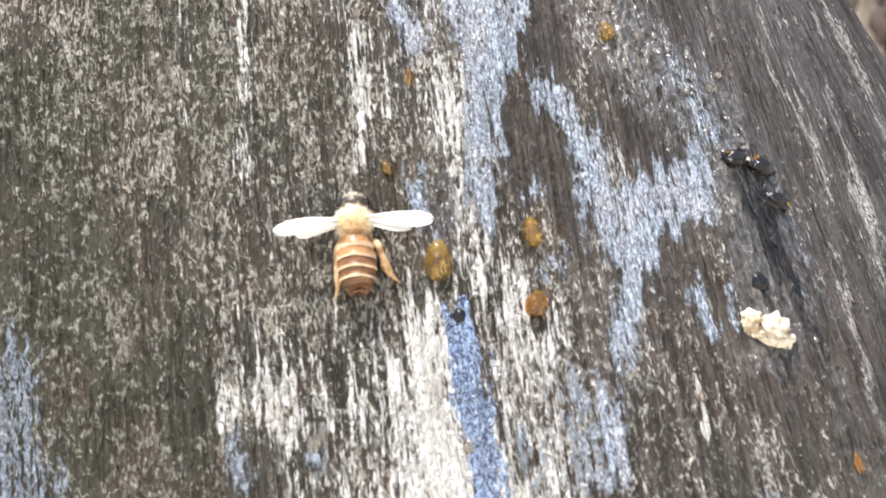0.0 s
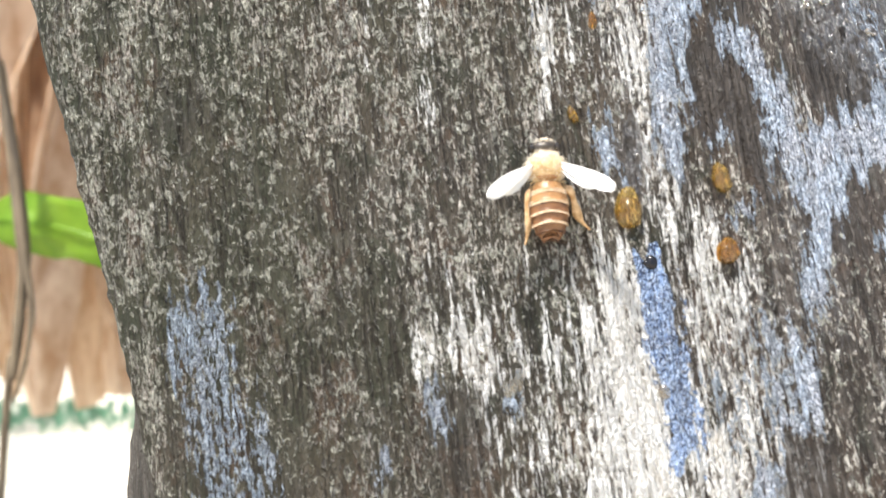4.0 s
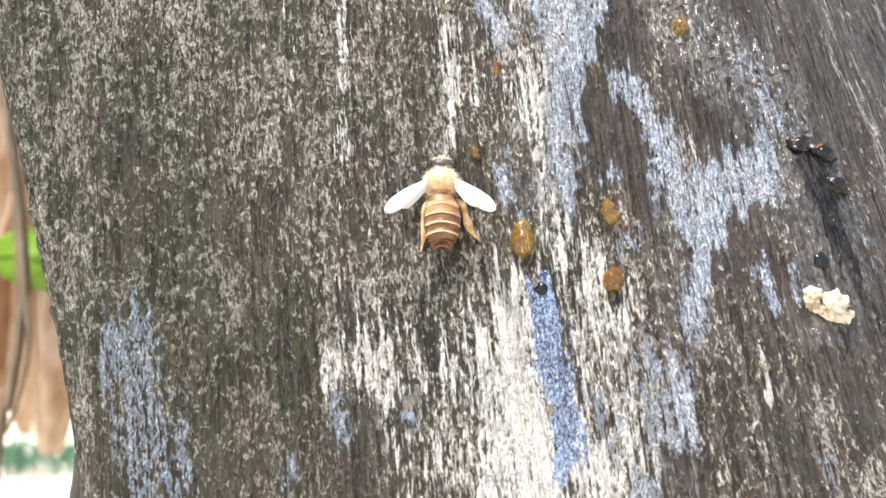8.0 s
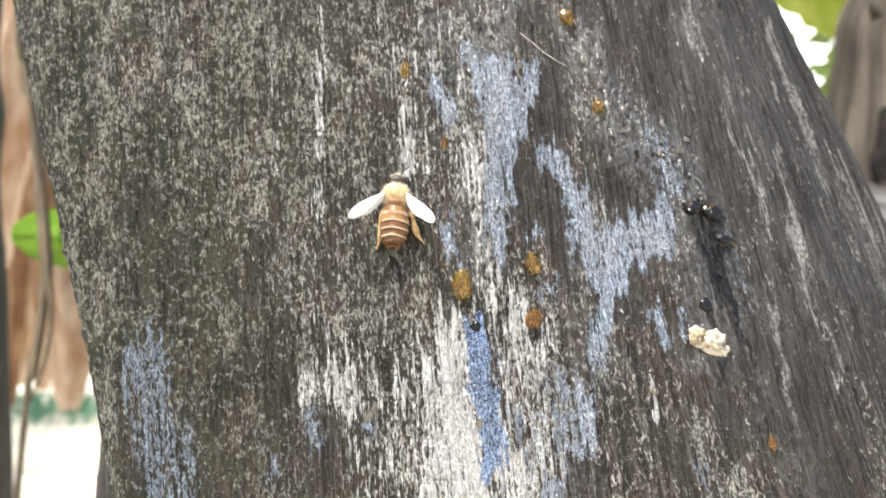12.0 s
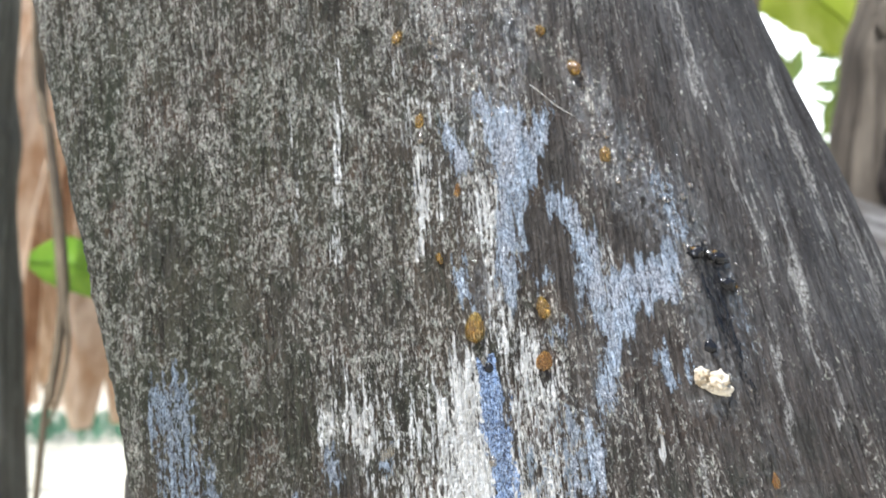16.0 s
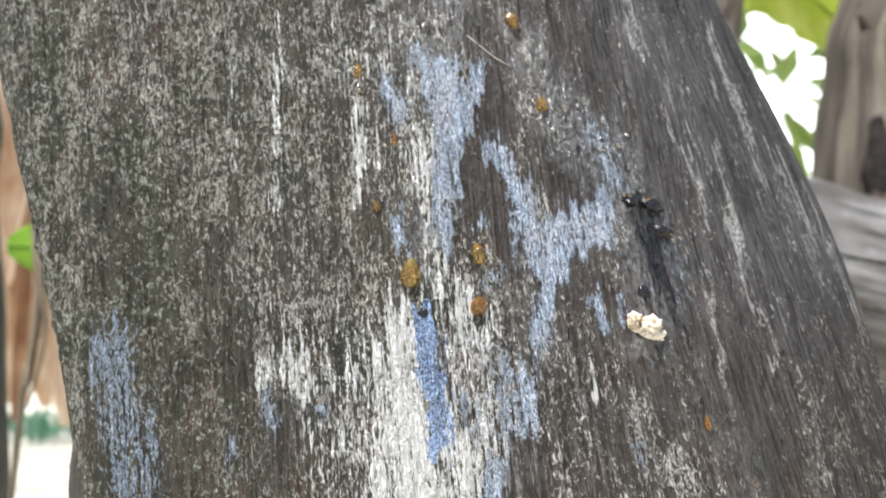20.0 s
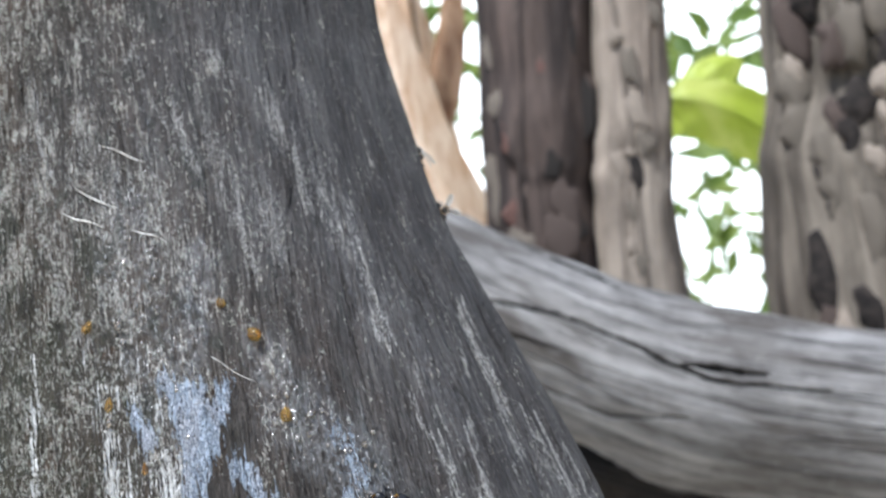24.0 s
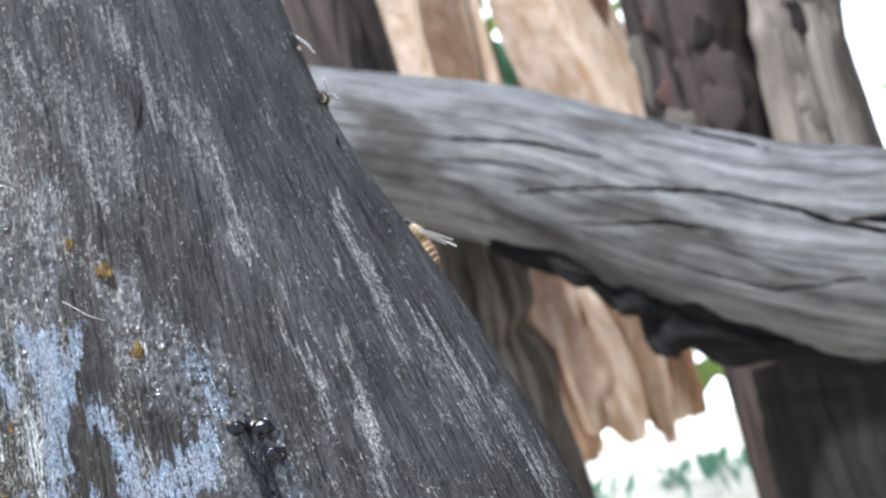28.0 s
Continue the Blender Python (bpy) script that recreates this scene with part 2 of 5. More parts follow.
    ray = m.step(add(add(mul(rays, 0.5), mul(sub(lines, 0.5), mul(side, 1.1))), mul(sub(add(mul(dash, 0.6), mul(hair, 0.4)), 0.5), 1.5)), 0.2, 0.5)
    col = m.mix(mul(ray, mul(m.math("MAXIMUM", rays, mul(side, 0.5)), 0.9)), col, m.mix(m.step(hair, 0.3, 0.7), (0.17, 0.155, 0.14), (0.68, 0.65, 0.61)))
    # flakes of grey skin on the mossy side
    flakes = m.step(add(chip, add(mul(moss, 0.075), mul(crowd, 0.6))), 0.575, 0.64)
    col = m.mix(mul(flakes, sub(0.85, mul(moss, 0.2))), col, m.mix(m.step(hair, 0.3, 0.7), (0.14, 0.138, 0.108), (0.62, 0.61, 0.52)))
    # bleached wood where the skin has worn off
    pale = m.attr("pale")
    streak = add(pale, mul(sub(add(mul(fib, 0.65), add(mul(fine, 0.15), mul(dash, 0.35))), 0.57), 3.4))
    worn = mul(m.step(streak, 0.3, 0.6), m.step(pale, 0.02, 0.2))
    col = m.mix(worn, col, m.ramp(add(mul(fib, 0.6), mul(dash, 0.4)), (0.38, (0.38, 0.33, 0.27)), (0.47, (0.72, 0.69, 0.64)), (0.6, (0.9, 0.89, 0.87))))
    # dark smooth stains, and the shade painted on the left flank
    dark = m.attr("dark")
    stain_and_shade = m.step(add(dark, mul(sub(fine, 0.5), 0.8)), 0.25, 0.7)
    col = m.mix(mul(stain_and_shade, 0.8), col, m.mix(m.step(fib, 0.35, 0.65), (0.03, 0.026, 0.023), (0.085, 0.074, 0.066)))
    # blue-grey crust and a painted sky sheen, breaking up along the fibres at its rim
    crust = m.attr("crust")
    edge = add(crust, mul(sub(add(mul(fib, 0.4), add(mul(dash, 0.5), mul(chip, 0.2))), 0.55), 3.4))
    film = mul(m.step(edge, 0.46, 0.66), m.step(crust, 0.02, 0.2))
    crustcol = m.mix(m.step(hair, 0.33, 0.62), (0.33, 0.41, 0.53), (0.66, 0.74, 0.86))
    crustcol = m.mix(mul(m.step(zone, 0.45, 0.6), 0.55), crustcol, m.mix(m.step(hair, 0.33, 0.62), (0.4, 0.38, 0.42), (0.78, 0.77, 0.81)))
    crustcol = m.mix(mul(m.step(crust, 0.85, 0.6), 0.65), crustcol, m.mix(m.step(hair, 0.33, 0.62), (0.13, 0.17, 0.21), (0.4, 0.47, 0.54)))
    veins = m.noise(m.scaled(g, (1.9, 0.75, 1), (1, 4, 0)), 1.0, 3, 0.6, 1.0)
    pin = m.step(m.math("ABSOLUTE", sub(veins, 0.5)), 0.01, 0.04)
    crustcol = m.mix(pin, (0.17, 0.19, 0.24), crustcol)
    tear = m.step(add(mul(dash, 0.5), mul(fib, 0.5)), 0.465, 0.4)
    crustcol = m.mix(mul(tear, 0.85), crustcol, (0.045, 0.042, 0.045))
    col = m.mix(mul(film, 0.93), col, crustcol)
    # deep blue run, pitted and wrinkled
    curl = m.noise(m.scaled(g, (1.3, 0.8, 1), (2, 4, 0)), 1.0, 2, 0.5, 2.0)
    coil = m.step(m.math("ABSOLUTE", sub(curl, 0.5)), 0.02, 0.06)
    blue = m.attr("blue")
    bedge = m.step(add(blue, mul(sub(chip, 0.5), 1.3)), 0.4, 0.55)
    bedge = mul(bedge, m.step(blue, 0.02, 0.2))
    col = m.mix(mul(bedge, 0.93), col, m.mix(coil, (0.03, 0.05, 0.11), m.mix(m.step(hair, 0.35, 0.65), (0.2, 0.31, 0.56), (0.52, 0.65, 0.88))))
    # black tarry run
    black = m.attr("black")
    tar = m.step(add(black, mul(sub(add(mul(fib, 0.55), mul(dash, 0.5)), 0.53), 3.6)), 0.42, 0.72)
    tar = mul(tar, m.step(black, 0.02, 0.2))
    col = m.mix(mul(tar, 0.95), col, (0.007, 0.008, 0.011))
    # open pores and long splits
    long = m.noise(m.scaled(g, (0.8, 0.035, 1), (4, 2, 0)), 1.0, 3, 0.55, 0.3)
    split = mul(m.step(m.math("ABSOLUTE", sub(long, 0.5)), 0.02, 0.006), m.step(zone, 0.62, 0.45))
    pits = m.math("MAXIMUM", m.math("MAXIMUM", m.step(fine, 0.43, 0.36), mul(m.step(hair, 0.4, 0.33), 0.7)), split)
    col = m.mix(mul(pits, mul(0.7, sub(1.0, m.math("MAXIMUM", mul(m.math("MAXIMUM", bedge, film), 0.75), mul(worn, 0.6))))), col, (0.032, 0.025, 0.02))
    m.base(col)
    wet = mul(m.attr("wet"), m.step(chip, 0.3, 0.55))
    r = sub(add(0.52, mul(fine, 0.35)), add(mul(wet, 0.34), mul(film, 0.12)))
    m.rough(m.math("SUBTRACT", r, mul(tar, 0.25), True))
    m.put(m.bsdf.inputs["Specular IOR Level"], add(0.18, mul(wet, 0.5)))
    # wet film that glints in the sun
    lump = m.noise(m.scaled(g, (1.5, 0.9, 1), (3, 7, 0)), 1.0, 3, 0.6)
    m.put(m.bsdf.inputs["Coat Weight"], mul(m.attr("wet"), m.step(add(chip, mul(m.attr("wet"), 0.07)), 0.53, 0.6)))
    m.bsdf.inputs["Coat Roughness"].default_value = 0.24
    m.bsdf.inputs["Coat IOR"].default_value = 1.9
    drops = m.tree.nodes.new("ShaderNodeBump")
    m.put(drops.inputs["Height"], lump)
    drops.inputs["Distance"].default_value = 0.0011
    m.tree.links.new(drops.outputs[0], m.bsdf.inputs["Coat Normal"])
    h = add(mul(fib, 0.7), add(mul(fine, 0.6), add(mul(flakes, 0.5), add(mul(flecks, 0.3), mul(dash, 0.35)))))
    h = sub(add(h, mul(film, add(0.1, mul(pin, 0.2)))), mul(split, 0.5))
    m.bump(h, 0.0013, 1.0)
    return m.mat


def old_wood(name, dark, light, wide=90.0, rough=0.8, spots=(0.05, 0.045, 0.04), crack=0.0, blot=0.5):
    """Weathered timber; wide: fibres across a metre. crack: how strongly long splits show."""
    m = Nodes(name, rough, 0.25)
    g = m.attr("grain", "Vector")
    a = m.noise(m.scaled(g, (wide, wide * 0.07, 1)), 1.0, 6, 0.68, 0.2)
    b = m.noise(m.scaled(g, (wide * 0.16, wide * 0.05, 1)), 1.0, 3, 0.55, 0.6)
    c = m.noise(m.scaled(g, (wide * 4, wide * 0.5, 1)), 1.0, 4, 0.65)
    e = m.noise(m.scaled(g, (wide * 0.5, wide * 0.3, 1), (7, 2, 0)), 1.0, 5, 0.65, 0.5)
    col = m.mix(m.step(m.math("ADD", m.math("MULTIPLY", a, 0.7), m.math("MULTIPLY", e, 0.3)), 0.34, 0.66), dark, light)
    col = m.mix(m.math("MULTIPLY", m.step(b, 0.48, 0.62), blot), col, spots)
    col = m.mix(m.math("MULTIPLY", m.step(c, 0.55, 0.7), 0.3), col, tuple(min(0.8, x * 1.5) for x in light))
    h = m.math("ADD", a, m.math("MULTIPLY", c, 0.4))
    if crack:
        n = m.noise(m.scaled(g, (wide * 0.28, wide * 0.018, 1), (3, 1, 0)), 1.0, 2, 0.5, 0.3)
        line = m.step(m.math("ABSOLUTE", m.math("SUBTRACT", n, 0.5)), 0.014, 0.003)
        col = m.mix(m.math("MULTIPLY", line, crack), col, (0.012, 0.01, 0.009))
        h = m.math("SUBTRACT", h, m.math("MULTIPLY", line, 1.5))
    cut = m.attr("crack")
    col = m.mix(m.step(cut, 0.15, 0.7), col, (0.01, 0.009, 0.008))
    m.base(col)
    m.bump(h, 0.14 / wide, 0.8)
    return m.mat


def resin_material(name, color, trans, gloss=0.06, shine=1.5):
    m = Nodes(name, 0.06, 0.6)
    v = m.noise(m.scaled(m.obj(), (700, 700, 700)), 1.0, 3, 0.6, 0.6)
    m.base(m.mix(m.step(v, 0.35, 0.65), tuple(c * f for c, f in zip(color, (0.8, 0.6, 0.4))), color))
    m.bsdf.inputs["Transmission Weight"].default_value = trans
    m.bsdf.inputs["IOR"].default_value = 1.48
    m.bsdf.inputs["Coat Weight"].default_value = 0.5
    m.bsdf.inputs["Coat Roughness"].default_value = gloss
    m.bsdf.inputs["Coat IOR"].default_value = shine
    m.bump(v, 0.0002, 0.4)
    return m.mat


def simple(name, a, b, scale=800.0, rough=0.6, spec=0.4, bump=0.0002, stretch=(1, 1, 1)):
    m = Nodes(name, rough, spec)
    v = m.noise(m.scaled(m.obj(), tuple(scale * s for s in stretch)), 1.0, 4, 0.6)
    m.base(m.mix(m.step(v, 0.3, 0.7), a, b))
    if bump:
        m.bump(v, bump, 0.6)
    return m.mat


def leaf_material(name, a, b, rough=0.45, through=0.35, scale=40.0):
    m = Nodes(name, rough, 0.35)
    v = m.noise(m.scaled(m.obj(), (scale, scale, scale * 0.4)), 1.0, 4, 0.6, 0.4)
    col = m.mix(m.step(v, 0.3, 0.7), a, b)
    col = m.mix(m.math("MULTIPLY", m.island(), 0.5), col, tuple(0.6 * x for x in a))
    m.base(col)
    t = m.tree.nodes.new("ShaderNodeBsdfTranslucent")
    m.put(t.inputs[0], col)
    mixer = m.tree.nodes.new("ShaderNodeMixShader")
    mixer.inputs[0].default_value = through
    m.tree.links.new(m.bsdf.outputs[0], mixer.inputs[1])
    m.tree.links.new(t.outputs[0], mixer.inputs[2])
    m.tree.links.new(mixer.outputs[0], m.tree.nodes["Material Output"].inputs[0])
    m.bump(v, 0.002, 0.5)
    return m.mat


def wing_material():
    m = Nodes("wing_film", 0.25, 0.6)
    v = m.noise(m.scaled(m.obj(), (700, 250, 700)), 1.0, 3)
    m.base(m.mix(v, (0.78, 0.74, 0.68), (0.9, 0.88, 0.84)))
    m.bsdf.inputs["Alpha"].default_value = 0.6
    return m.mat


LOG = log_material()
GREY_LOG = old_wood("grey_driftwood", (0.075, 0.068, 0.064), (0.3, 0.285, 0.272), 130, 0.8, (0.058, 0.048, 0.04), 0.4, 0.8)
RED_BARK = old_wood("red_brown_bark", (0.07, 0.036, 0.028), (0.19, 0.105, 0.085), 90, 0.85, (0.04, 0.025, 0.02), 0.2, 0.5)
BARK = old_wood("mottled_bark", (0.06, 0.048, 0.038), (0.3, 0.25, 0.2), 120, 0.9, (0.03, 0.026, 0.022), 0.4, 0.7)
DARK_TRUNK = old_wood("dark_trunk", (0.036, 0.026, 0.021), (0.125, 0.09, 0.074), 45, 0.85, (0.018, 0.015, 0.014), 0.5, 0.8)
PALE_TRUNK = old_wood("pale_trunk", (0.135, 0.108, 0.085), (0.41, 0.34, 0.27), 60, 0.85, (0.15, 0.11, 0.085), 0.4)
ERODED_TRUNK = old_wood("eroded_trunk", (0.055, 0.044, 0.034), (0.25, 0.21, 0.165), 40, 0.85, (0.05, 0.04, 0.033), 0.4, 0.8)
# near-black wood; on post and ledge the colour carries the shade under the log
BLACK_AND_SHADE = old_wood("black_and_shaded_wood", (0.01, 0.009, 0.008), (0.045, 0.036, 0.03), 50, 0.9, (0.008, 0.007, 0.007), 0.4, 0.8)
MOSSY_TRUNK = old_wood("mossy_trunk", (0.125, 0.12, 0.1), (0.41, 0.4, 0.335), 75, 0.9, (0.075, 0.068, 0.05), 0.2, 0.75)
AMBER = resin_material("amber_resin", (1.0, 0.66, 0.13), 0.88)
BROWN_RESIN = resin_material("brown_resin", (0.9, 0.48, 0.09), 0.86)
CLEAR_RESIN = resin_material("clear_resin", (0.66, 0.64, 0.58), 0.85, 0.2, 2.2)
BEAD_RESIN = resin_material("whitish_resin", (0.62, 0.64, 0.66), 0.75, 0.22, 2.4)
BLACK_RESIN = simple("black_resin", (0.006, 0.006, 0.008), (0.02, 0.019, 0.02), 900, 0.24, 0.35, 0.0003)
# near-black colour stands in for the shade inside knot holes and hollows
HOLE = simple("hollow_shade", (0.012, 0.01, 0.009), (0.04, 0.032, 0.027), 120, 0.9, 0.2)
BEE_FUZZ = simple("golden_fuzz", (0.46, 0.29, 0.13), (0.8, 0.6, 0.34), 1300, 0.8, 0.2)
BEE_HAIR = simple("cream_hair", (0.66, 0.54, 0.38), (0.9, 0.82, 0.69), 1500, 0.8, 0.2)
BEE_SHIELD = simple("golden_shield", (0.42, 0.26, 0.11), (0.74, 0.54, 0.3), 1600, 0.5, 0.4)
BEE_BROWN = simple("brown_chitin", (0.13, 0.055, 0.022), (0.25, 0.115, 0.045), 900, 0.35, 0.5)
BEE_AMBER = simple("amber_chitin", (0.25, 0.12, 0.043), (0.41, 0.22, 0.088), 900, 0.35, 0.5)
BEE_BAND = simple("cream_hair_band", (0.6, 0.43, 0.27), (0.78, 0.62, 0.44), 2500, 0.8, 0.2)
BEE_EYE = simple("black_eye", (0.012, 0.01, 0.009), (0.03, 0.022, 0.016), 2000, 0.2, 0.6, 0)
BEE_LEG = simple("orange_leg", (0.42, 0.23, 0.09), (0.74, 0.52, 0.3), 1200, 0.45, 0.4)
BEE_DARK = simple("dark_chitin", (0.025, 0.02, 0.016), (0.07, 0.055, 0.042), 1500, 0.35, 0.5)
WING = wing_material()
COCOON = simple("papery_cocoon", (0.44, 0.34, 0.22), (0.84, 0.77, 0.64), 380, 0.85, 0.2, 0.0006)
FIBRE = simple("pale_fibre", (0.5, 0.46, 0.4), (0.86, 0.83, 0.77), 1200, 0.7, 0.3)
DRY_LEAF = leaf_material("dry_brown_leaf", (0.56, 0.37, 0.23), (0.93, 0.8, 0.64), 0.65, 0.4, 60)
BROWN_LEAF = leaf_material("shrivelled_leaf", (0.2, 0.1, 0.05), (0.6, 0.4, 0.25), 0.7, 0.3, 30)
TEAL_LEAF = leaf_material("blue_green_leaf", (0.06, 0.17, 0.1), (0.2, 0.36, 0.24), 0.4, 0.4, 40)
GREEN_LEAF = leaf_material("green_leaf", (0.17, 0.36, 0.02), (0.34, 0.55, 0.06), 0.35, 0.45, 60)
YELLOW_LEAF = leaf_material("sunlit_leaf", (0.42, 0.52, 0.06), (0.68, 0.74, 0.2), 0.4, 0.55, 30)
FAR_LEAF = leaf_material("far_foliage", (0.1, 0.17, 0.03), (0.3, 0.36, 0.1), 0.5, 0.35, 6)
VINE = old_wood("vine_bark", (0.1, 0.075, 0.05), (0.24, 0.19, 0.13), 400, 0.85)
SAND = simple("pale_sand", (0.42, 0.38, 0.31), (0.6, 0.55, 0.46), 3.0, 0.95, 0.1, 0.01)


def haze_material():
    m = Nodes("bright_haze", 1.0, 0.0)
    e = m.tree.nodes.new("ShaderNodeEmission")
    e.inputs[0].default_value = (1.0, 0.99, 0.95, 1)
    e.inputs[1].default_value = 2.2
    m.tree.links.new(e.outputs[0], m.tree.nodes["Material Output"].inputs[0])
    return m.mat


HAZE = haze_material()

# ---- ground and distance ----
ground_points = np.zeros((80, 80, 3))
gx = np.sign(np.linspace(-1, 1, 80)) * np.abs(np.linspace(-1, 1, 80)) ** 3 * 400
ground_points[..., 0], ground_points[..., 1] = gx[None, :], gx[:, None]
near = np.exp(-(gx[None, :] ** 2 + gx[:, None] ** 2) / 50)
ground_points[..., 2] = -0.42 + 0.05 * near * (vnoise(gx[None, :] * 2 + 90, gx[:, None] * 2 + 90) - 0.5)
tagged(new("ground", grid_mesh("ground", ground_points, SAND)), "pale sunlit sandy ground behind the logs", "ground", kind="structure")


# ---- the leaning log ----
# Cross-section: share of the half width across, depth in millimetres.
PROFILE = [(-0.7, 62), (-0.92, 50), (-1.0, 32), (-1.012, 14), (-1.0, 5), (-0.965, 2.2), (-0.9, 0.9), (-0.6, 0.0), (-0.3, -0.2), (0.0, 0.4), (0.3, 3.2),
           (0.5, 7.0), (0.7, 12.8), (0.87, 18.0), (0.965, 21.5), (1.0, 24.5), (0.998, 27.5), (0.95, 34), (0.8, 46), (0.5, 61), (-0.1, 66)]


def log_left(z):
    return -55.9 - 0.285 * np.clip(z, -12, 150) - 0.235 * np.minimum(z + 12, 0)


def log_right(z):
    up = (-420, -60, -24, -12, -4, 3, 11, 20, 37, 60, 100, 420)
    out = (116, 77.5, 71.4, 69.4, 67.8, 65.4, 62.6, 59.4, 52.0, 42.6, 34.8, 26)
    return sum(np.interp(z + s, up, out) for s in (-6, -3, 0, 3, 6)) / 5


def log_depth(x, z):
    """Depth of the log's face in millimetres at a place across and up."""
    p = np.array(PROFILE[5:17])
    s = (2 * x - log_left(z) - log_right(z)) / (log_right(z) - log_left(z))
    return np.interp(s, p[:, 0], p[:, 1]) + 0.04 * z


def stroke(mask, chain, strength=1.0):
    """Lays a mark along a chain of (across, up, half width) into a mask of the log's face."""
    best = np.full(LX.shape, -9.0)
    px, pz = LX + WX, LZ + WZ
    chain = chain if len(chain) > 1 else [chain[0], (chain[0][0], chain[0][1] - 0.1, chain[0][2])]
    for (x0, z0, h0), (x1, z1, h1) in zip(chain, chain[1:]):
        dx, dz = x1 - x0, z1 - z0
        f = np.clip(((px - x0) * dx + (pz - z0) * dz) / (dx * dx + dz * dz), 0, 1)
        d = np.hypot(px - x0 - f * dx, pz - z0 - f * dz)
        h = h0 + f * (h1 - h0)
        best = np.maximum(best, (h - d) / np.minimum(1.6, np.maximum(0.5, h)))
    np.maximum(mask, np.clip(0.5 + 0.5 * best, 0, 1) * strength, out=mask)


def patch(mask, outline, strength=1.0, soft=1.0):
    """Fills an outline of (across, up) into a mask of the log's face, fading over soft millimetres at its rim."""
    xs, zs = [p[0] for p in outline], [p[1] for p in outline]
    near = (LX > min(xs) - 8) & (LX < max(xs) + 8) & (LZ > min(zs) - 8) & (LZ < max(zs) + 8) & FACE[None, :]
    px, pz = (LX + 0.8 * WX)[near], (LZ + 0.75 * WZ)[near]
    gap, inside = np.full(px.shape, 99.0), np.zeros(px.shape, bool)
    for (x0, z0), (x1, z1) in zip(outline, outline[1:] + outline[:1]):
        dx, dz = x1 - x0, z1 - z0
        f = np.clip(((px - x0) * dx + (pz - z0) * dz) / (dx * dx + dz * dz), 0, 1)
        gap = np.minimum(gap, np.hypot(px - x0 - f * dx, pz - z0 - f * dz))
        if dz:
            inside ^= ((z0 > pz) != (z1 > pz)) & (px < x0 + (pz - z0) * dx / dz)
    mask[near] = np.maximum(mask[near], np.clip(0.65 + 0.5 * np.where(inside, gap, -gap) / soft, 0, 1) * strength)


loop = catmull(PROFILE, 2000)
arc = np.r_[0, np.cumsum(np.hypot(np.diff(loop[:, 0]) * 58, np.diff(loop[:, 1])))]
front = (arc > np.interp(3.2, np.arange(2000) / 100, arc)) & (arc < np.interp(17.0, np.arange(2000) / 100, arc))
lo, hi = arc[front][0], arc[front][-1]
steps = np.r_[np.linspace(0, lo, 14)[:-1], np.arange(lo, hi, 0.2), np.linspace(hi, arc[-1], 14)[1:]]
LS, LD = np.interp(steps, arc, loop[:, 0]), np.interp(steps, arc, loop[:, 1])
rows_up = np.r_[np.linspace(-420, -52, 24)[:-1], np.arange(-52, 100, 0.42), np.linspace(100, 420, 30)]
LZ = rows_up[:, None] * np.ones(len(steps))
LX = (log_left(LZ) + log_right(LZ)) / 2 + (log_right(LZ) - log_left(LZ)) / 2 * LS
# The foot bulges out behind its left edge.
swell = np.clip((LD - 4) / 22, 0, 1) * (LS < -0.5)
low = np.clip((6 - LZ) / 42, 0, 1)
LX = LX - (8 - 0.1 * np.maximum(LZ, -60)) * low * low * (3 - 2 * low) * (swell * swell * (3 - 2 * swell))[None, :]
# The grain fans out a little towards the flared side.
fan = np.clip((LX - 5) / 50, 0, 1)
smooth_side = np.clip((LX - 8 + 0.5 * np.clip(LZ - 15, 0, 70)) / 42, 0, 1) * np.clip((LZ + 38) / 40, 0.35, 1)
LU = LX + (1.2 * np.clip(LD - 15, 0, 60) * np.where(LS < 0, 0.3, 1))[None, :] + np.clip(LZ, -120, 120) * (0.1 + 0.17 * fan * fan * (3 - 2 * fan)) + 60
WX = 1.5 * (vnoise(LU / 1.3, LZ / 6, 21) - 0.5) + 0.9 * (vnoise(LU / 0.45, LZ / 2.5, 22) - 0.5)
WZ = 6.0 * (vnoise(LU / 0.8, LZ / 9, 23) - 0.5) + 3.0 * (vnoise(LU / 0.35, LZ / 4, 24) - 0.5)
warp = 3 * vnoise(LU / 9, LZ / 30, 3)
relief = 0.55 * (vnoise((LU + warp) / 5, LZ / 60, 1) - 0.5) + 0.4 * (vnoise((LU + warp) / 1.7, LZ / 28, 2) - 0.5)
relief += 0.28 * (vnoise((LU + warp) / 0.75, LZ / 10, 4) - 0.5) + 0.16 * (vnoise(LU / 0.5, LZ / 2.6, 5) - 0.5)
cracks = np.abs(vnoise((LU + warp) / 2.6, LZ / 45, 8) - 0.5) * 2
relief -= 0.45 * np.clip(1 - cracks / 0.07, 0, 1) * (vnoise(LU / 12, LZ / 30, 9) > 0.45)
moss_here = np.clip((10 - LX) / 45, 0, 1) * np.clip((LZ + 48) / 35, 0, 1) * np.clip((64 - LZ) / 26, 0.25, 1) * np.clip(0.25 + 1.3 * vnoise(LU / 9, LZ / 12, 12), 0, 1)
relief += 0.35 * moss_here * np.clip(vnoise(LU / 0.9, LZ / 1.3, 11) - 0.55, 0, 1) * 2
side = np.gradient(LX, axis=1), np.gradient(LD)[None, :] * np.ones_like(LZ)
size = np.hypot(*side) + 1e-9
LY = LD[None, :] + 0.04 * LZ
co = np.stack([LX + relief * side[1] / size, LY - relief * side[0] / size, LZ], -1) * MM
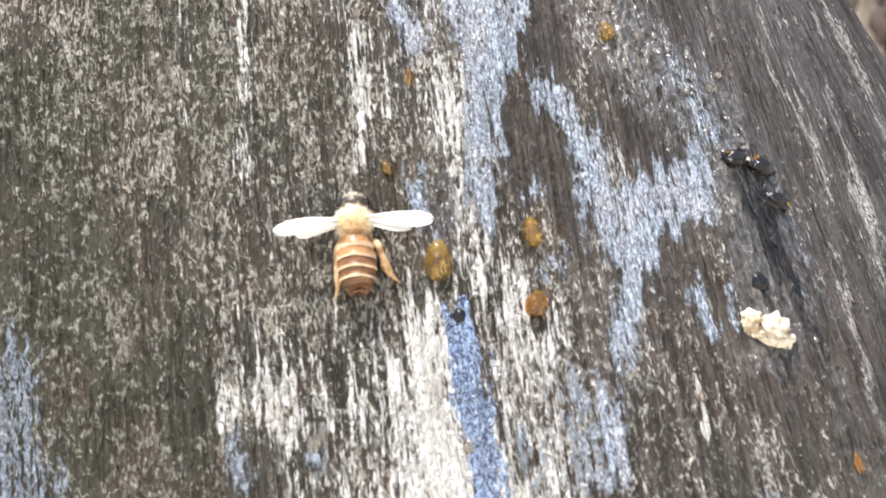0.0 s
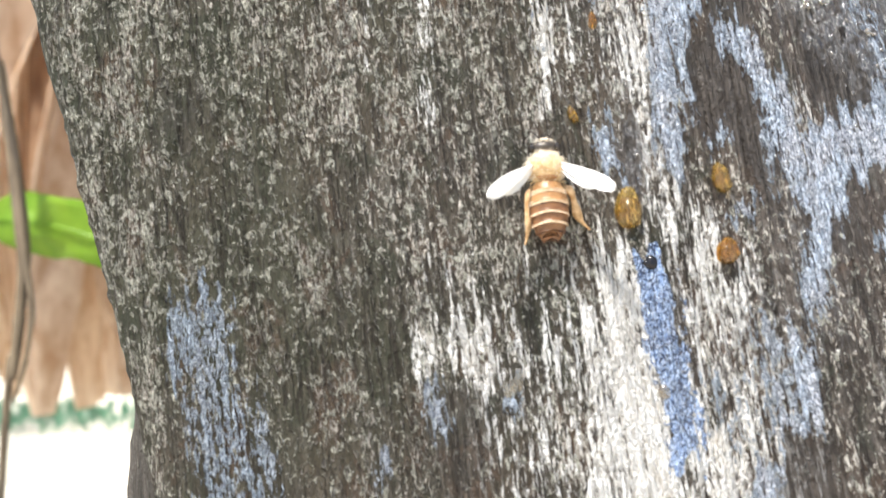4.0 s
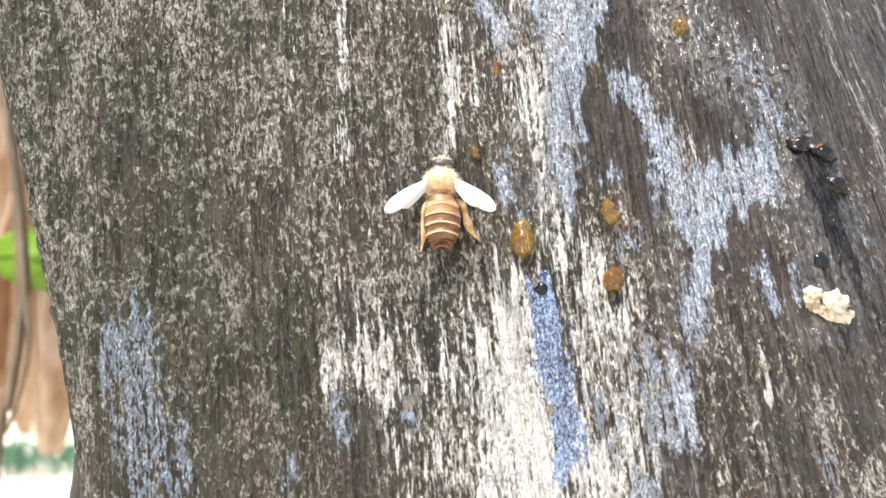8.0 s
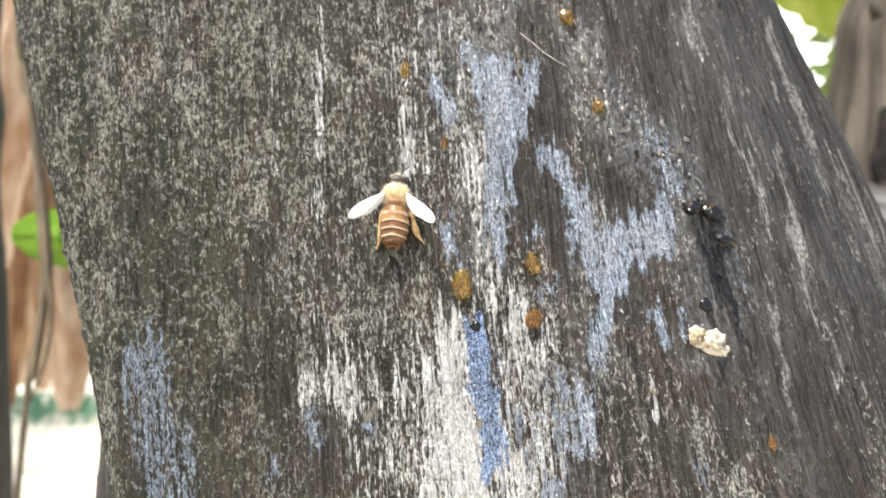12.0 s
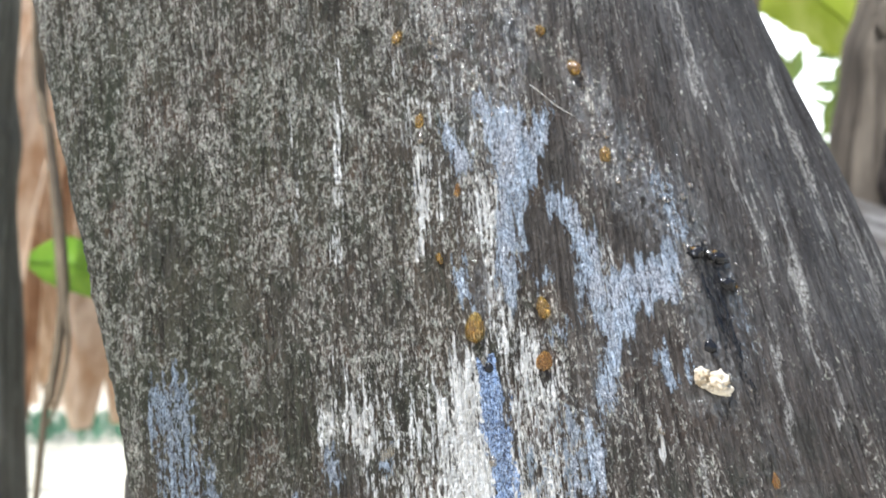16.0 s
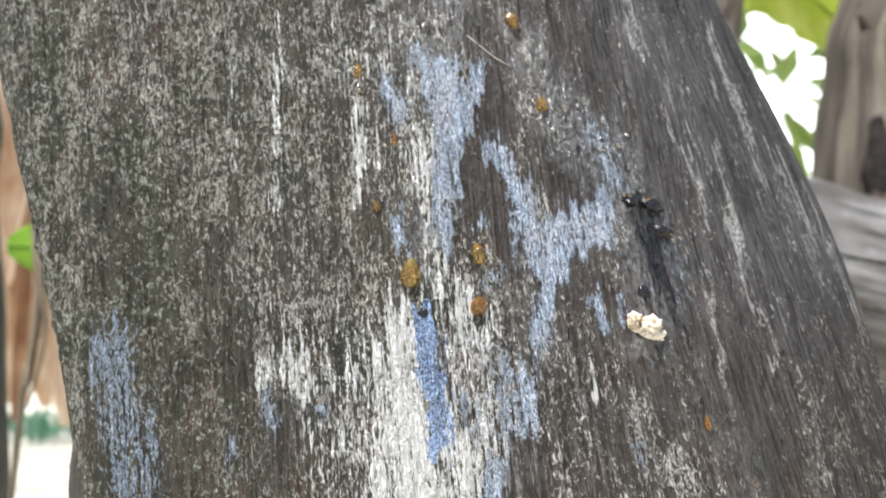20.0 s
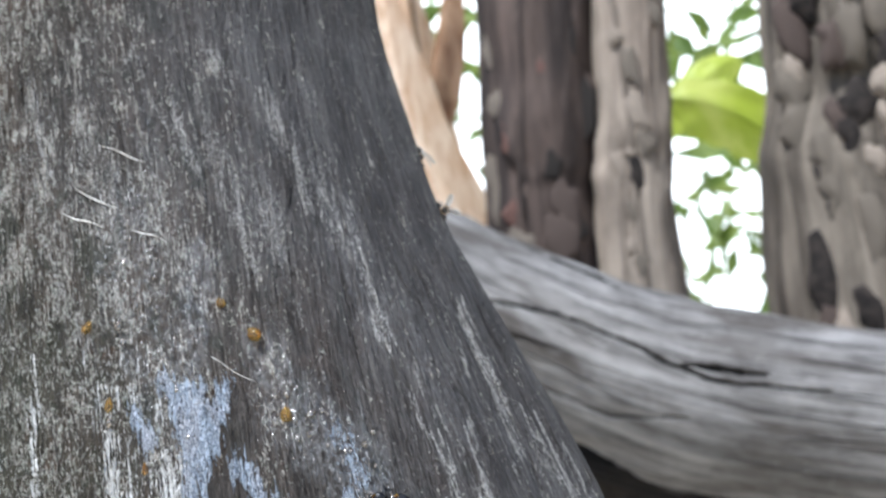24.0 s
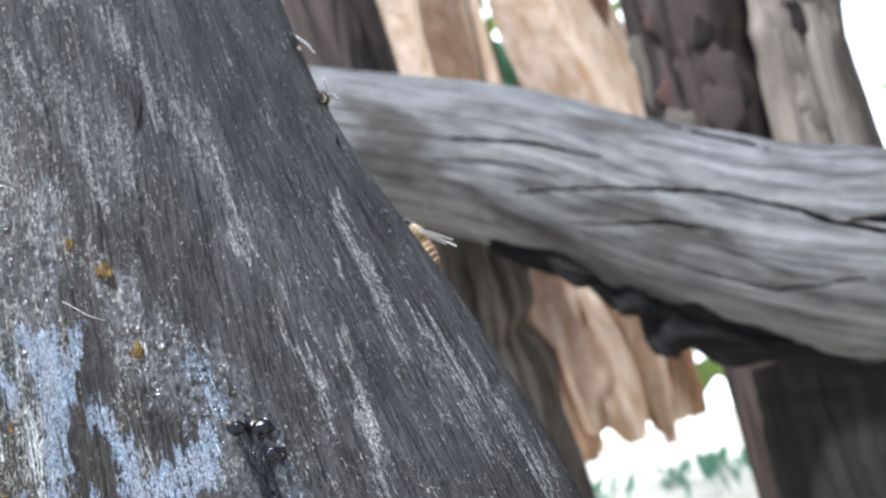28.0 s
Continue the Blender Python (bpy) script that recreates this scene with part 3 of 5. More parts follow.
marks = {k: np.zeros_like(LZ) for k in ("crust", "blue", "pale", "dark", "black", "wet", "rays")}
FACE = (LD < 40) & (steps > lo - 1)
crust, blue, pale, dark, black, wet, rays = marks.values()
# blue-grey crust
patch(crust, ((-0.6, 33.3), (2.8, 32.3), (5.7, 32.1), (7.9, 29.2), (10.5, 31.0), (10.7, 27.4), (9.0, 23.6), (7.6, 20.2), (6.4, 15.7), (7.0, 10.8), (6.0, 6.8), (5.9, 3.6), (4.0, 0.5), (3.4, 3.6), (2.5, 7.6), (2.9, 12.4), (3.6, 16.5), (2.9, 21.8), (1.9, 25.4), (-0.1, 29.0)), 1.0, 1.0)
patch(crust, ((9.2, 22.3), (10.6, 19.8), (13.5, 17.5), (15.4, 14.9), (16.9, 11.7), (17.6, 7.6), (20.8, 8.6), (24.4, 11.4), (27.3, 12.8), (29.2, 9.1), (28.3, 5.0), (23.3, 2.5), (20.9, -0.3), (19.3, -4.9), (18.3, -8.8), (17.4, -12.2), (15.9, -11.8), (16.9, -7.2), (17.6, -4.2), (17.2, -0.4), (14.9, 1.1), (14.3, 6.8), (13.8, 12.9), (10.6, 17.3)), 1.0, 1.0)
patch(crust, ((16.9, -6.9), (18.4, -8.8), (17.6, -12.6), (17.2, -17.8), (16.6, -22.1), (14.8, -21.7), (14.5, -16.3), (15.5, -11.8)), 1.0, 1.0)
patch(crust, ((11.5, -11.8), (15.5, -11.8), (14.7, -21.5), (12.1, -23.0), (10.7, -17.8)), 0.75, 2.0)
patch(crust, ((14.4, -21.4), (16.3, -21.5), (12.9, -23.9), (12.1, -28.1), (11.4, -31.0), (9.5, -31.0), (10.2, -25.9), (11.5, -22.6)), 1.0, 1.0)
patch(crust, ((24.2, 23.2), (26.1, 23.0), (28.4, 18.3), (29.8, 13.7), (27.3, 12.3), (25.9, 16.9)), 0.7, 1.0)
patch(crust, ((-5.5, 28.1), (-3.5, 28.8), (-1.5, 26.4), (-0.9, 23.5), (-2.9, 22.9), (-4.9, 24.9)), 1.0, 1.0)
patch(crust, ((-2.8, 9.1), (-1.6, 8.4), (-1.1, 4.8), (0.4, 3.1), (-1.4, 2.6), (-2.4, 5.2)), 1.0, 1.0)
patch(crust, ((8.1, 8.0), (10.1, 8.6), (10.1, 6.6), (8.5, 6.5)), 1.0, 1.0)
patch(crust, ((9.5, -0.5), (11.1, 0.3), (12.3, 0.8), (11.8, -0.7), (10.3, -1.5)), 1.0, 1.0)
patch(crust, ((24.6, -4.1), (25.8, -2.0), (26.6, -5.7), (28.2, -8.1), (27.4, -8.9), (25.6, -7.6)), 1.0, 1.0)
patch(crust, ((28.4, -0.8), (29.2, -1.1), (30.2, -5.6), (29.4, -5.8)), 0.9, 1.0)
patch(crust, ((30.2, -22.6), (31.1, -23.0), (31.3, -25.2), (30.4, -24.8)), 0.9, 1.0)
patch(crust, ((-20.1, -15.8), (-19.3, -15.8), (-18.5, -21.1), (-19.3, -21.9)), 0.9, 1.0)
patch(crust, ((-25.0, -24.3), (-24.2, -24.3), (-23.8, -26.9), (-24.6, -27.7)), 0.9, 1.0)
patch(crust, ((-12.9, -17.7), (-11.6, -16.5), (-11.4, -17.6), (-12.5, -19.2)), 0.9, 1.0)
patch(crust, ((-46.1, -7.7), (-42.7, -5.7), (-40.8, -7.7), (-39.5, -12.0), (-37.6, -16.0), (-36.1, -20.6), (-35.2, -24.5), (-34.0, -32.1), (-42.2, -32.4), (-43.2, -24.7), (-45.0, -16.8), (-46.8, -12.9)), 0.62, 1.2)
patch(crust, ((-46.7, -11.5), (-45.8, -11.4), (-44.1, -18.2), (-45.0, -18.7)), 0.85, 1.0)
patch(crust, ((5.8, -15.6), (8.8, -16.3), (9.9, -22.3), (6.2, -21.6)), 0.6, 2.0)
patch(crust, ((-9.1, 22.4), (-7.5, 22.8), (-7.8, 14.9), (-8.6, 15.0)), 0.5, 1.0)
# deep blue run
patch(blue, ((0.6, -4.8), (2.8, -4.8), (3.6, -8.8), (4.0, -12.6), (4.7, -17.9), (5.7, -24.2), (3.2, -24.4), (2.3, -17.9), (1.1, -11.9), (0.6, -8.0)), 1.0, 1.0)
# bleached wood
patch(pale, ((-2.3, -4.6), (-1.0, -4.8), (-0.0, -8.8), (1.3, -15.6), (2.8, -22.4), (4.3, -31.1), (-1.3, -31.2), (-2.1, -20.9), (-2.9, -12.6)), 0.85, 1.8)
patch(pale, ((-5.6, -9.6), (-2.9, -8.8), (-2.0, -16.4), (-1.3, -31.2), (-5.1, -31.3), (-5.2, -18.0)), 0.62, 2.0)
patch(pale, ((3.8, -15.6), (4.7, -16.4), (5.8, -20.8), (9.2, -21.5), (8.8, -23.0), (5.0, -23.1)), 1.0, 1.0)
patch(pale, ((-17.8, -11.2), (-15.0, -10.4), (-13.8, -15.8), (-16.5, -15.8)), 0.75, 1.6)
patch(pale, ((-20.5, -11.6), (-19.0, -10.8), (-18.7, -15.0), (-20.1, -15.8)), 0.7, 1.0)
patch(pale, ((-13.0, -11.9), (-6.0, -8.8), (-5.2, -18.0), (-5.1, -31.3), (-13.5, -31.5), (-12.9, -21.1)), 0.34, 5.0)
patch(pale, ((4.7, -23.1), (9.9, -21.5), (11.0, -23.7), (9.8, -31.0), (4.6, -31.1)), 0.62, 2.5)
patch(pale, ((-21.1, -5.7), (-2.2, -4.2), (-5.2, -11.9), (-13.7, -16.5), (-21.0, -12.0)), 0.2, 5.0)
patch(pale, ((1.3, 0.5), (7.1, 1.2), (10.8, -5.7), (13.0, -11.8), (7.0, -16.4), (3.6, -5.7)), 0.45, 3.0)
patch(pale, ((-0.7, 20.6), (2.9, 18.9), (2.9, 12.4), (3.6, 0.5), (1.7, 3.6), (0.1, 12.4)), 0.55, 1.5)
patch(pale, ((-13.9, 38.6), (-1.6, 39.3), (0.0, 29.0), (2.5, 20.6), (-1.5, 12.4), (-7.0, 12.5), (-10.4, 24.9)), 0.2, 3.0)
patch(pale, ((13.4, 8.4), (18.0, 7.2), (20.4, 8.5), (17.3, 12.5)), 0.4, 1.5)
stroke(pale, [(-20.5, 37.9, 0.5), (-20.1, 29.3, 0.7), (-19.7, 18.4, 0.7), (-18.8, 7.8, 0.6)], 0.42)
stroke(pale, [(-8.1, 25.3, 0.8), (-8.1, 20.7, 1.2), (-7.8, 14.9, 0.6), (-8.1, 8.5, 0.4)], 0.7)
stroke(pale, [(-26.6, 31.3, 0.5), (-25.9, 15.3, 0.7)], 0.35)
stroke(pale, [(25.4, -17.8, 0.3), (28.6, -11.8, 0.5), (25.4, -5.7, 0.2)], 0.3)
patch(pale, ((5, -14), (16, -12), (16, -24), (12, -32), (4, -32)), 0.48, 3.0)
# smooth dark stains
patch(dark, ((10.9, 29.1), (13.2, 27.9), (14.0, 23.2), (12.7, 18.0), (10.6, 20.0), (9.4, 22.7)), 1.0, 1.0)
patch(dark, ((7.6, 19.4), (10.3, 17.2), (13.4, 12.5), (14.1, 6.8), (13.9, 1.3), (10.6, 6.8), (7.5, 8.0), (7.0, 10.8), (6.5, 14.9)), 1.0, 1.0)
patch(dark, ((-1.1, 7.2), (1.3, 6.8), (1.7, 2.8), (0.5, 3.2)), 0.9, 1.0)
patch(dark, ((17.9, 20.8), (24.4, 20.2), (25.8, 16.0), (26.9, 13.2), (22.0, 9.9), (18.9, 11.7)), 0.75, 1.5)
patch(dark, ((12.9, -23.9), (17.0, -22.6), (18.7, -31.0), (11.9, -31.0)), 0.85, 1.6)
patch(dark, ((-49.0, 15.9), (-41.4, 14.0), (-41.2, 8.2), (-47.7, 7.5)), 0.5, 2.0)
patch(dark, ((18.3, 4.5), (24.9, 3.7), (24.3, -2.6), (20.0, -5.7)), 0.35, 3.0)
patch(dark, ((-21.7, -16.6), (-13.8, -15.8), (-12.8, -25.6), (-19.0, -30.3), (-22.3, -24.2)), 0.5, 4.0)
patch(dark, ((38.8, -5.6), (49.0, -16.5), (53.8, -28.8), (46.3, -28.5), (40.5, -17.9)), 0.5, 4.0)
patch(dark, ((20.5, 40.4), (29.9, 36.9), (35.2, 24.5), (41.3, 13.5), (34.3, 13.1), (26.6, 25.5), (19.5, 33.9)), 0.4, 4.0)
patch(dark, ((30.6, 5.5), (35.9, -0.9), (38.6, -8.7), (35.0, -16.3), (31.3, -11.8), (30.2, -2.5)), 0.55, 3.0)
# black tarry run
patch(black, ((30.4, 9.8), (33.6, 10.2), (34.6, 6.0), (35.3, 2.0), (36.6, -2.2), (37.6, -6.0), (36.4, -6.2), (35.0, -3.0), (33.2, 0.4), (31.6, 4.2)), 0.76, 1.0)
stroke(black, [(31.0, 10.4, 0.8), (34.4, 10.2, 0.8)], 0.9)
stroke(black, [(36.8, -4.4, 0.5), (38.2, -9.4, 0.4)], 0.7)
# patch of crust colour painted for the sky's blue sheen beside the lumps
patch(crust, ((32.6, 9.6), (35.4, 10.2), (37.8, 5.0), (39.4, -1.5), (38.6, -6.0), (36.8, -4.0), (34.6, 2.0)), 0.4, 1.6)
stroke(crust, [(31.2, 8.6, 0.3), (32.4, 3.4, 0.3), (33.6, -1.2, 0.2)], 0.8)
stroke(crust, [(35.6, 8.4, 0.4), (36.4, 4.0, 0.5), (37.6, -1.0, 0.4), (39.2, -6.4, 0.3)], 0.55)
# long drying cracks through the crust
splits = np.abs(vnoise((LU + warp) / 1.5, LZ / 9, 61) - 0.5) * 2
crust *= 1 - np.clip(1.2 - splits / 0.12, 0, 1) * np.where(LX < -25, 0.75, 0.45)
# long light streaks on the flared side
for x, z, w in ((-24, 78, 3), (-14, 84, 4), (-4, 74, 3), (6, 80, 3.4), (14, 68, 2.6), (22, 76, 2.2), (-30, 62, 2.4)):
    stroke(rays, [(x, z, w * 0.5), (x + 3, z - 12, w), (x + 7, z - 26, w * 0.4)], 0.6)
stroke(rays, [(30.6, 41.4, 0.6), (32.2, 38.2, 0.8), (34.0, 35.1, 0.5)], 1.0)
stroke(rays, [(44.7, 33.2, 0.5), (45.2, 29.4, 0.5)], 1.0)
stroke(rays, [(44.4, 21.8, 0.6), (46.1, 7.8, 1.0), (48.2, -2.2, 0.9), (51.9, -13.4, 0.5)], 1.0)
stroke(rays, [(53.5, 24.2, 0.6), (57.0, 14.7, 1.0), (60.0, 5.9, 0.9)], 1.0)
stroke(rays, [(37.2, 22.0, 0.5), (41.3, 13.5, 0.6), (42.5, 7.6, 0.4)], 1.0)
stroke(rays, [(41.1, 0.9, 0.4), (43.4, -11.8, 0.7), (44.6, -17.9, 0.4)], 1.0)
stroke(rays, [(29.7, -13.3, 0.5), (30.5, -20.8, 0.6), (31.4, -27.4, 0.4)], 1.0)
stroke(rays, [(45.8, 41.5, 0.5), (46.8, 34.5, 0.8), (50.9, 24.3, 0.6)], 1.0)
stroke(rays, [(20.4, 10.9, 0.3), (23.0, 3.7, 0.3)], 1.0)
stroke(rays, [(23.5, -16.3, 0.5), (24.7, -25.9, 0.5)], 1.0)
stroke(rays, [(28.9, 28.4, 0.4), (30.5, 25.9, 0.3)], 1.0)
stroke(rays, [(1.1, 82.1, 0.8), (4.4, 70.8, 1.3), (6.8, 62.2, 0.5)], 0.9)
stroke(rays, [(15.2, 82.6, 0.9), (19.6, 72.3, 1.4), (22.4, 59.6, 0.7)], 0.9)
stroke(rays, [(29.1, 54.5, 0.7), (32.3, 42.8, 1.2), (34.3, 35.6, 0.6)], 0.9)
stroke(rays, [(44.8, 40.6, 0.8), (48.2, 30.7, 1.1), (52.3, 15.1, 0.9)], 0.9)
stroke(rays, [(24.1, 66.2, 0.5), (27.4, 55.7, 0.7)], 0.9)
stroke(rays, [(-22.1, 86.6, 0.7), (-17.3, 68.5, 0.6)], 0.9)
stroke(rays, [(12.0, 59.6, 1.1), (14.2, 49.1, 1.1)], 0.9)
stroke(rays, [(36.9, 30.6, 0.5), (42.4, 17.0, 0.6)], 0.9)
stroke(rays, [(58.5, 15.4, 0.7), (62.2, 6.0, 1.1), (66.8, -6.6, 0.9)], 0.9)
stroke(rays, [(31.5, 74.6, 0.6), (32.9, 68.9, 0.6)], 0.9)
stroke(rays, [(-8.7, 68.3, 0.6), (-1.5, 58.0, 0.6)], 0.9)
stroke(rays, [(-19.6, 56.8, 0.8), (-10.4, 36.1, 0.9)], 0.9)
stroke(rays, [(53.3, 15.9, 0.5), (55.9, 5.0, 0.6)], 0.9)
stroke(rays, [(7.5, 93.2, 1.2), (11.3, 83.4, 0.9)], 0.8)
stroke(rays, [(16.1, 84.9, 0.6), (22.6, 61.0, 1.0), (28.8, 55.8, 0.7)], 0.8)
stroke(rays, [(29.5, 52.6, 0.8), (34.1, 36.1, 0.8)], 0.8)
stroke(rays, [(45.5, 40.6, 0.7), (50.9, 21.7, 0.5)], 0.8)
stroke(rays, [(36.4, 24.8, 0.5), (42.6, 10.1, 0.6)], 0.8)
stroke(rays, [(55.3, 13.9, 0.7), (60.8, 0.5, 0.8)], 0.8)
stroke(rays, [(-5.6, 91.7, 0.8), (2.0, 74.6, 0.7)], 0.8)
stroke(rays, [(27.0, 66.1, 0.7), (29.0, 58.8, 0.5)], 0.8)
for x, z, r in ((17.3, 49.4, 0.45), (25.6, 43.9, 0.3), (-20, 8, 0.3), (28.5, -20, 0.35), (39, 30, 0.4)):
    stroke(black, [(x, z, r)])
for x, z, r in ((24.8, -13.8, 0.5), (-1.2, -9, 0.5)):
    stroke(pale, [(x, z + 0.8, r), (x, z - 0.8, r)])
stroke(dark, [(-36, -4, 12), (-33, -28, 12)], 0.35)
stroke(wet, [(10, 62, 40), (10, 20, 40), (22, -20, 40)], 0.12)
stroke(wet, [(-6, 62, 5), (-4, 46, 6), (0, 34, 6), (3, 20, 4), (2, 4, 4)], 0.7)
stroke(wet, [(6, 52, 3), (5, 40, 3), (2, 30, 4)], 1.0)
stroke(wet, [(14, 38, 2), (19, 26, 5), (27, 18, 5), (31, 10, 4), (35, -3, 4), (33, -8, 4)], 1.0)
stroke(wet, [(17, 6, 3), (18, -12, 4), (0, -12, 4), (0, -28, 6)], 0.6)
stroke(wet, [(40, -14, 3), (46, -30, 4)], 0.5)
for x, z in ((-20, 80), (-4, 78), (12, 72), (26, 60), (38, 40), (50, 20)):
    stroke(wet, [(x, z, 3), (x + 6, z - 20, 4)], 0.35)
wet *= 1 - 0.9 * black
# shade of the receding left flank, painted in through the dark mask
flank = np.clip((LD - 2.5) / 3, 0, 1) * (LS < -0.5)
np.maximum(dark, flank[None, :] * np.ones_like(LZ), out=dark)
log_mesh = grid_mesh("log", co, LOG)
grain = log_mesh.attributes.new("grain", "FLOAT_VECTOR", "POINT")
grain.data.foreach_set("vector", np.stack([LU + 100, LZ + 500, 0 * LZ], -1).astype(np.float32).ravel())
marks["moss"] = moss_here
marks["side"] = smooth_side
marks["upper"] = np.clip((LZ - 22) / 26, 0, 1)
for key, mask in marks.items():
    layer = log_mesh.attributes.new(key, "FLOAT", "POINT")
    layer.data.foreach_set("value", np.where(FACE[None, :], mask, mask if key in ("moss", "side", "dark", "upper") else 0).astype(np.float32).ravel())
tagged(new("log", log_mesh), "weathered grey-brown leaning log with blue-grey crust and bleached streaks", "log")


def on_log(x, z, turn=0.0, lift=0.0):
    """A pose on the log's face: local y runs up the face, local z stands out of it. Millimetres and degrees."""
    e = 1.0
    p = Vector((x, log_depth(x, z), z))
    du = Vector((2 * e, log_depth(x + e, z) - log_depth(x - e, z), 0)).normalized()
    up = Vector((0, log_depth(x, z + e) - log_depth(x, z - e), 2 * e)).normalized()
    out = du.cross(up).normalized()
    up = out.cross(du)
    m = Matrix((du, up, out)).transposed().to_4x4()
    return Matrix.Translation((p + out * lift) * MM) @ m @ pose(0, 0, 0, 0, 0, turn)


# ---- resin drops on the log ----
def drop_mesh(name, w, h, tall, mat, seed):
    """A bead of resin, fuller at its lower end, flattened where it clings."""
    rng = random.Random(seed)
    bm = bmesh.new()
    bmesh.ops.create_uvsphere(bm, u_segments=20 if w > 0.3 else 10, v_segments=14 if w > 0.3 else 7, radius=1.0)
    lean = rng.uniform(-0.15, 0.15)
    for v in bm.verts:
        x, y, z = v.co
        f = min(1.0, max(0.0, (y + 1) / 2))
        fat = 1.12 - 0.42 * f**1.5
        wob = 1 + 0.24 * noise.noise((x * 1.4 + seed, y * 1.4, z * 1.4)) + 0.08 * noise.noise((x * 4 + seed, y * 4, z * 4))
        v.co = (x * w * fat * wob + lean * y * w, y * h * (1.0 if y < 0 else 1.05), (max(z, -0.3) * (1.15 - 0.55 * f) + 0.1) * tall * wob)
    bmesh.ops.scale(bm, vec=(MM, MM, MM), verts=bm.verts)
    return mesh_of(name, bm, mat)


def drop(x, z, w, h, tall, mat, label, turn=0.0, seed=0):
    ob = new("resin_drop", drop_mesh("resin_drop", w, h, tall, mat, seed + int(x * 10)))
    ob.matrix_world = on_log(x, z, turn)
    return tagged(ob, label, "resin drop", "resin drops on the log")


drop(0.0, 0.0, 1.45, 2.1, 1.4, AMBER, "large glossy amber resin drop on the log", 8)
drop(9.2, 2.8, 0.95, 1.6, 1.2, AMBER, "amber resin drop with a dark olive upper end", 10)
drop(9.3, -4.5, 1.2, 1.35, 1.3, BROWN_RESIN, "round brown amber resin drop below a white fleck", 0)
drop(18.2, 25.0, 0.9, 1.25, 1.0, AMBER, "amber resin drop with a bright glint on dark wood", 5)
drop(-8.2, 29.6, 0.65, 1.2, 0.6, AMBER, "small orange resin drop on the log", -12)
drop(-8.0, 27.0, 0.5, 1.0, 0.6, CLEAR_RESIN, "small pale shiny resin drop on the log", -8)
drop(13.8, 38.2, 1.05, 1.2, 1.2, AMBER, "amber resin drop with a white sheen", 30)
drop(9.0, 43.8, 0.7, 0.9, 0.8, AMBER, "small yellow resin drop on the log", 20)
drop(2.5, -17.8, 0.75, 0.85, 0.6, CLEAR_RESIN, "small pale yellow resin drop in the blue streak", 0)
drop(-11.9, -16.9, 0.9, 1.7, 0.2, CLEAR_RESIN, "flat clear resin smear with a blue rim", -20)
drop(-2.7, 19.3, 0.5, 1.0, 0.25, BROWN_RESIN, "flat reddish brown resin smear", 0)
drop(-5.1, 9.6, 0.5, 0.9, 0.5, AMBER, "small golden resin drop beside the bee", 15)
drop(1.8, -5.4, 0.8, 0.8, 0.6, BLACK_RESIN, "shiny black resin bead at the top of the blue streak", 0)
drop(-11.6, 42.2, 0.7, 1.1, 0.7, AMBER, "golden resin drop on ridged wood", -25)
drop(-6.7, 41.8, 0.6, 0.9, 0.7, CLEAR_RESIN, "pale glinting resin drop on ridged wood", -20)
drop(32.1, -2.3, 1.0, 1.1, 0.9, BLACK_RESIN, "dark shiny resin bead under the black run", 0)
drop(40.5, -20.5, 0.6, 1.1, 0.6, BROWN_RESIN, "small brown resin drop on the log's side", 0)
drop(46.8, -28.5, 0.6, 0.8, 0.5, BROWN_RESIN, "small brown resin drop low on the log's side", 0)
for x, z, r in ((21.7, 24.6, 0.65), (19.8, 21.1, 0.5), (21.4, 21.6, 0.5), (24.1, 19.8, 0.45), (30.6, 21.0, 0.4), (29.3, 19.2, 0.5), (18.4, 28.0, 0.6), (25.0, -13.7, 0.55)):
    drop(x, z, r, r * 1.1, r, CLEAR_RESIN, "small clear glinting resin bead", 0)
rng = random.Random(5)
for k in range(230):
    f = rng.random()
    if k % 5 < 3:
        x, z = 18 + 19 * f + rng.gauss(0, 2.2), 30 - 36 * f + rng.gauss(0, 3.0)
    else:
        x, z = -6 + 9 * f + rng.gauss(0, 2.4), 58 - 28 * f + rng.gauss(0, 4.0)
    if x > 30 and z < 9:
        continue
    r = rng.uniform(0.14, 0.27) * (1.6 if rng.random() < 0.15 else 1)
    drop(x, z, r, r * rng.uniform(1, 1.5), r * 1.1, BEAD_RESIN, "tiny clear glinting resin bead", rng.uniform(-30, 30), k)

# ---- cocoon and dark husks on the log ----
def cocoon():
    ob = thing("cocoon", on_log(32.2, -7.2, -20, 0.1), "torn cream papery cocoon stuck to the log", "cocoon")
    for k, (c, r) in enumerate((((-2.0, 0.2, 0.4), (0.95, 1.1, 0.8)), ((-1.2, -0.8, 0.3), (1.0, 0.6, 0.5)), ((0.5, 0.1, 0.7), (1.35, 1.45, 1.1)), ((1.6, -0.4, 0.5), (1.2, 0.9, 0.8)), ((0.4, -1.0, 0.3), (1.7, 0.45, 0.4)))):
        bm = bmesh.new()
        bmesh.ops.create_icosphere(bm, subdivisions=4, radius=1.0)
        for v in bm.verts:
            f = 1 + 0.55 * noise.noise(v.co * 2.1 + Vector((k * 7, 0, 0))) + 0.3 * noise.noise(v.co * 5 + Vector((k, 0, 0)))
            v.co = Vector((c[0] + v.co.x * r[0] * f, c[1] + v.co.y * r[1] * f, c[2] + max(-0.5, v.co.z) * r[2] * f)) * MM
        part("flake", bm, COCOON, ob)


cocoon()


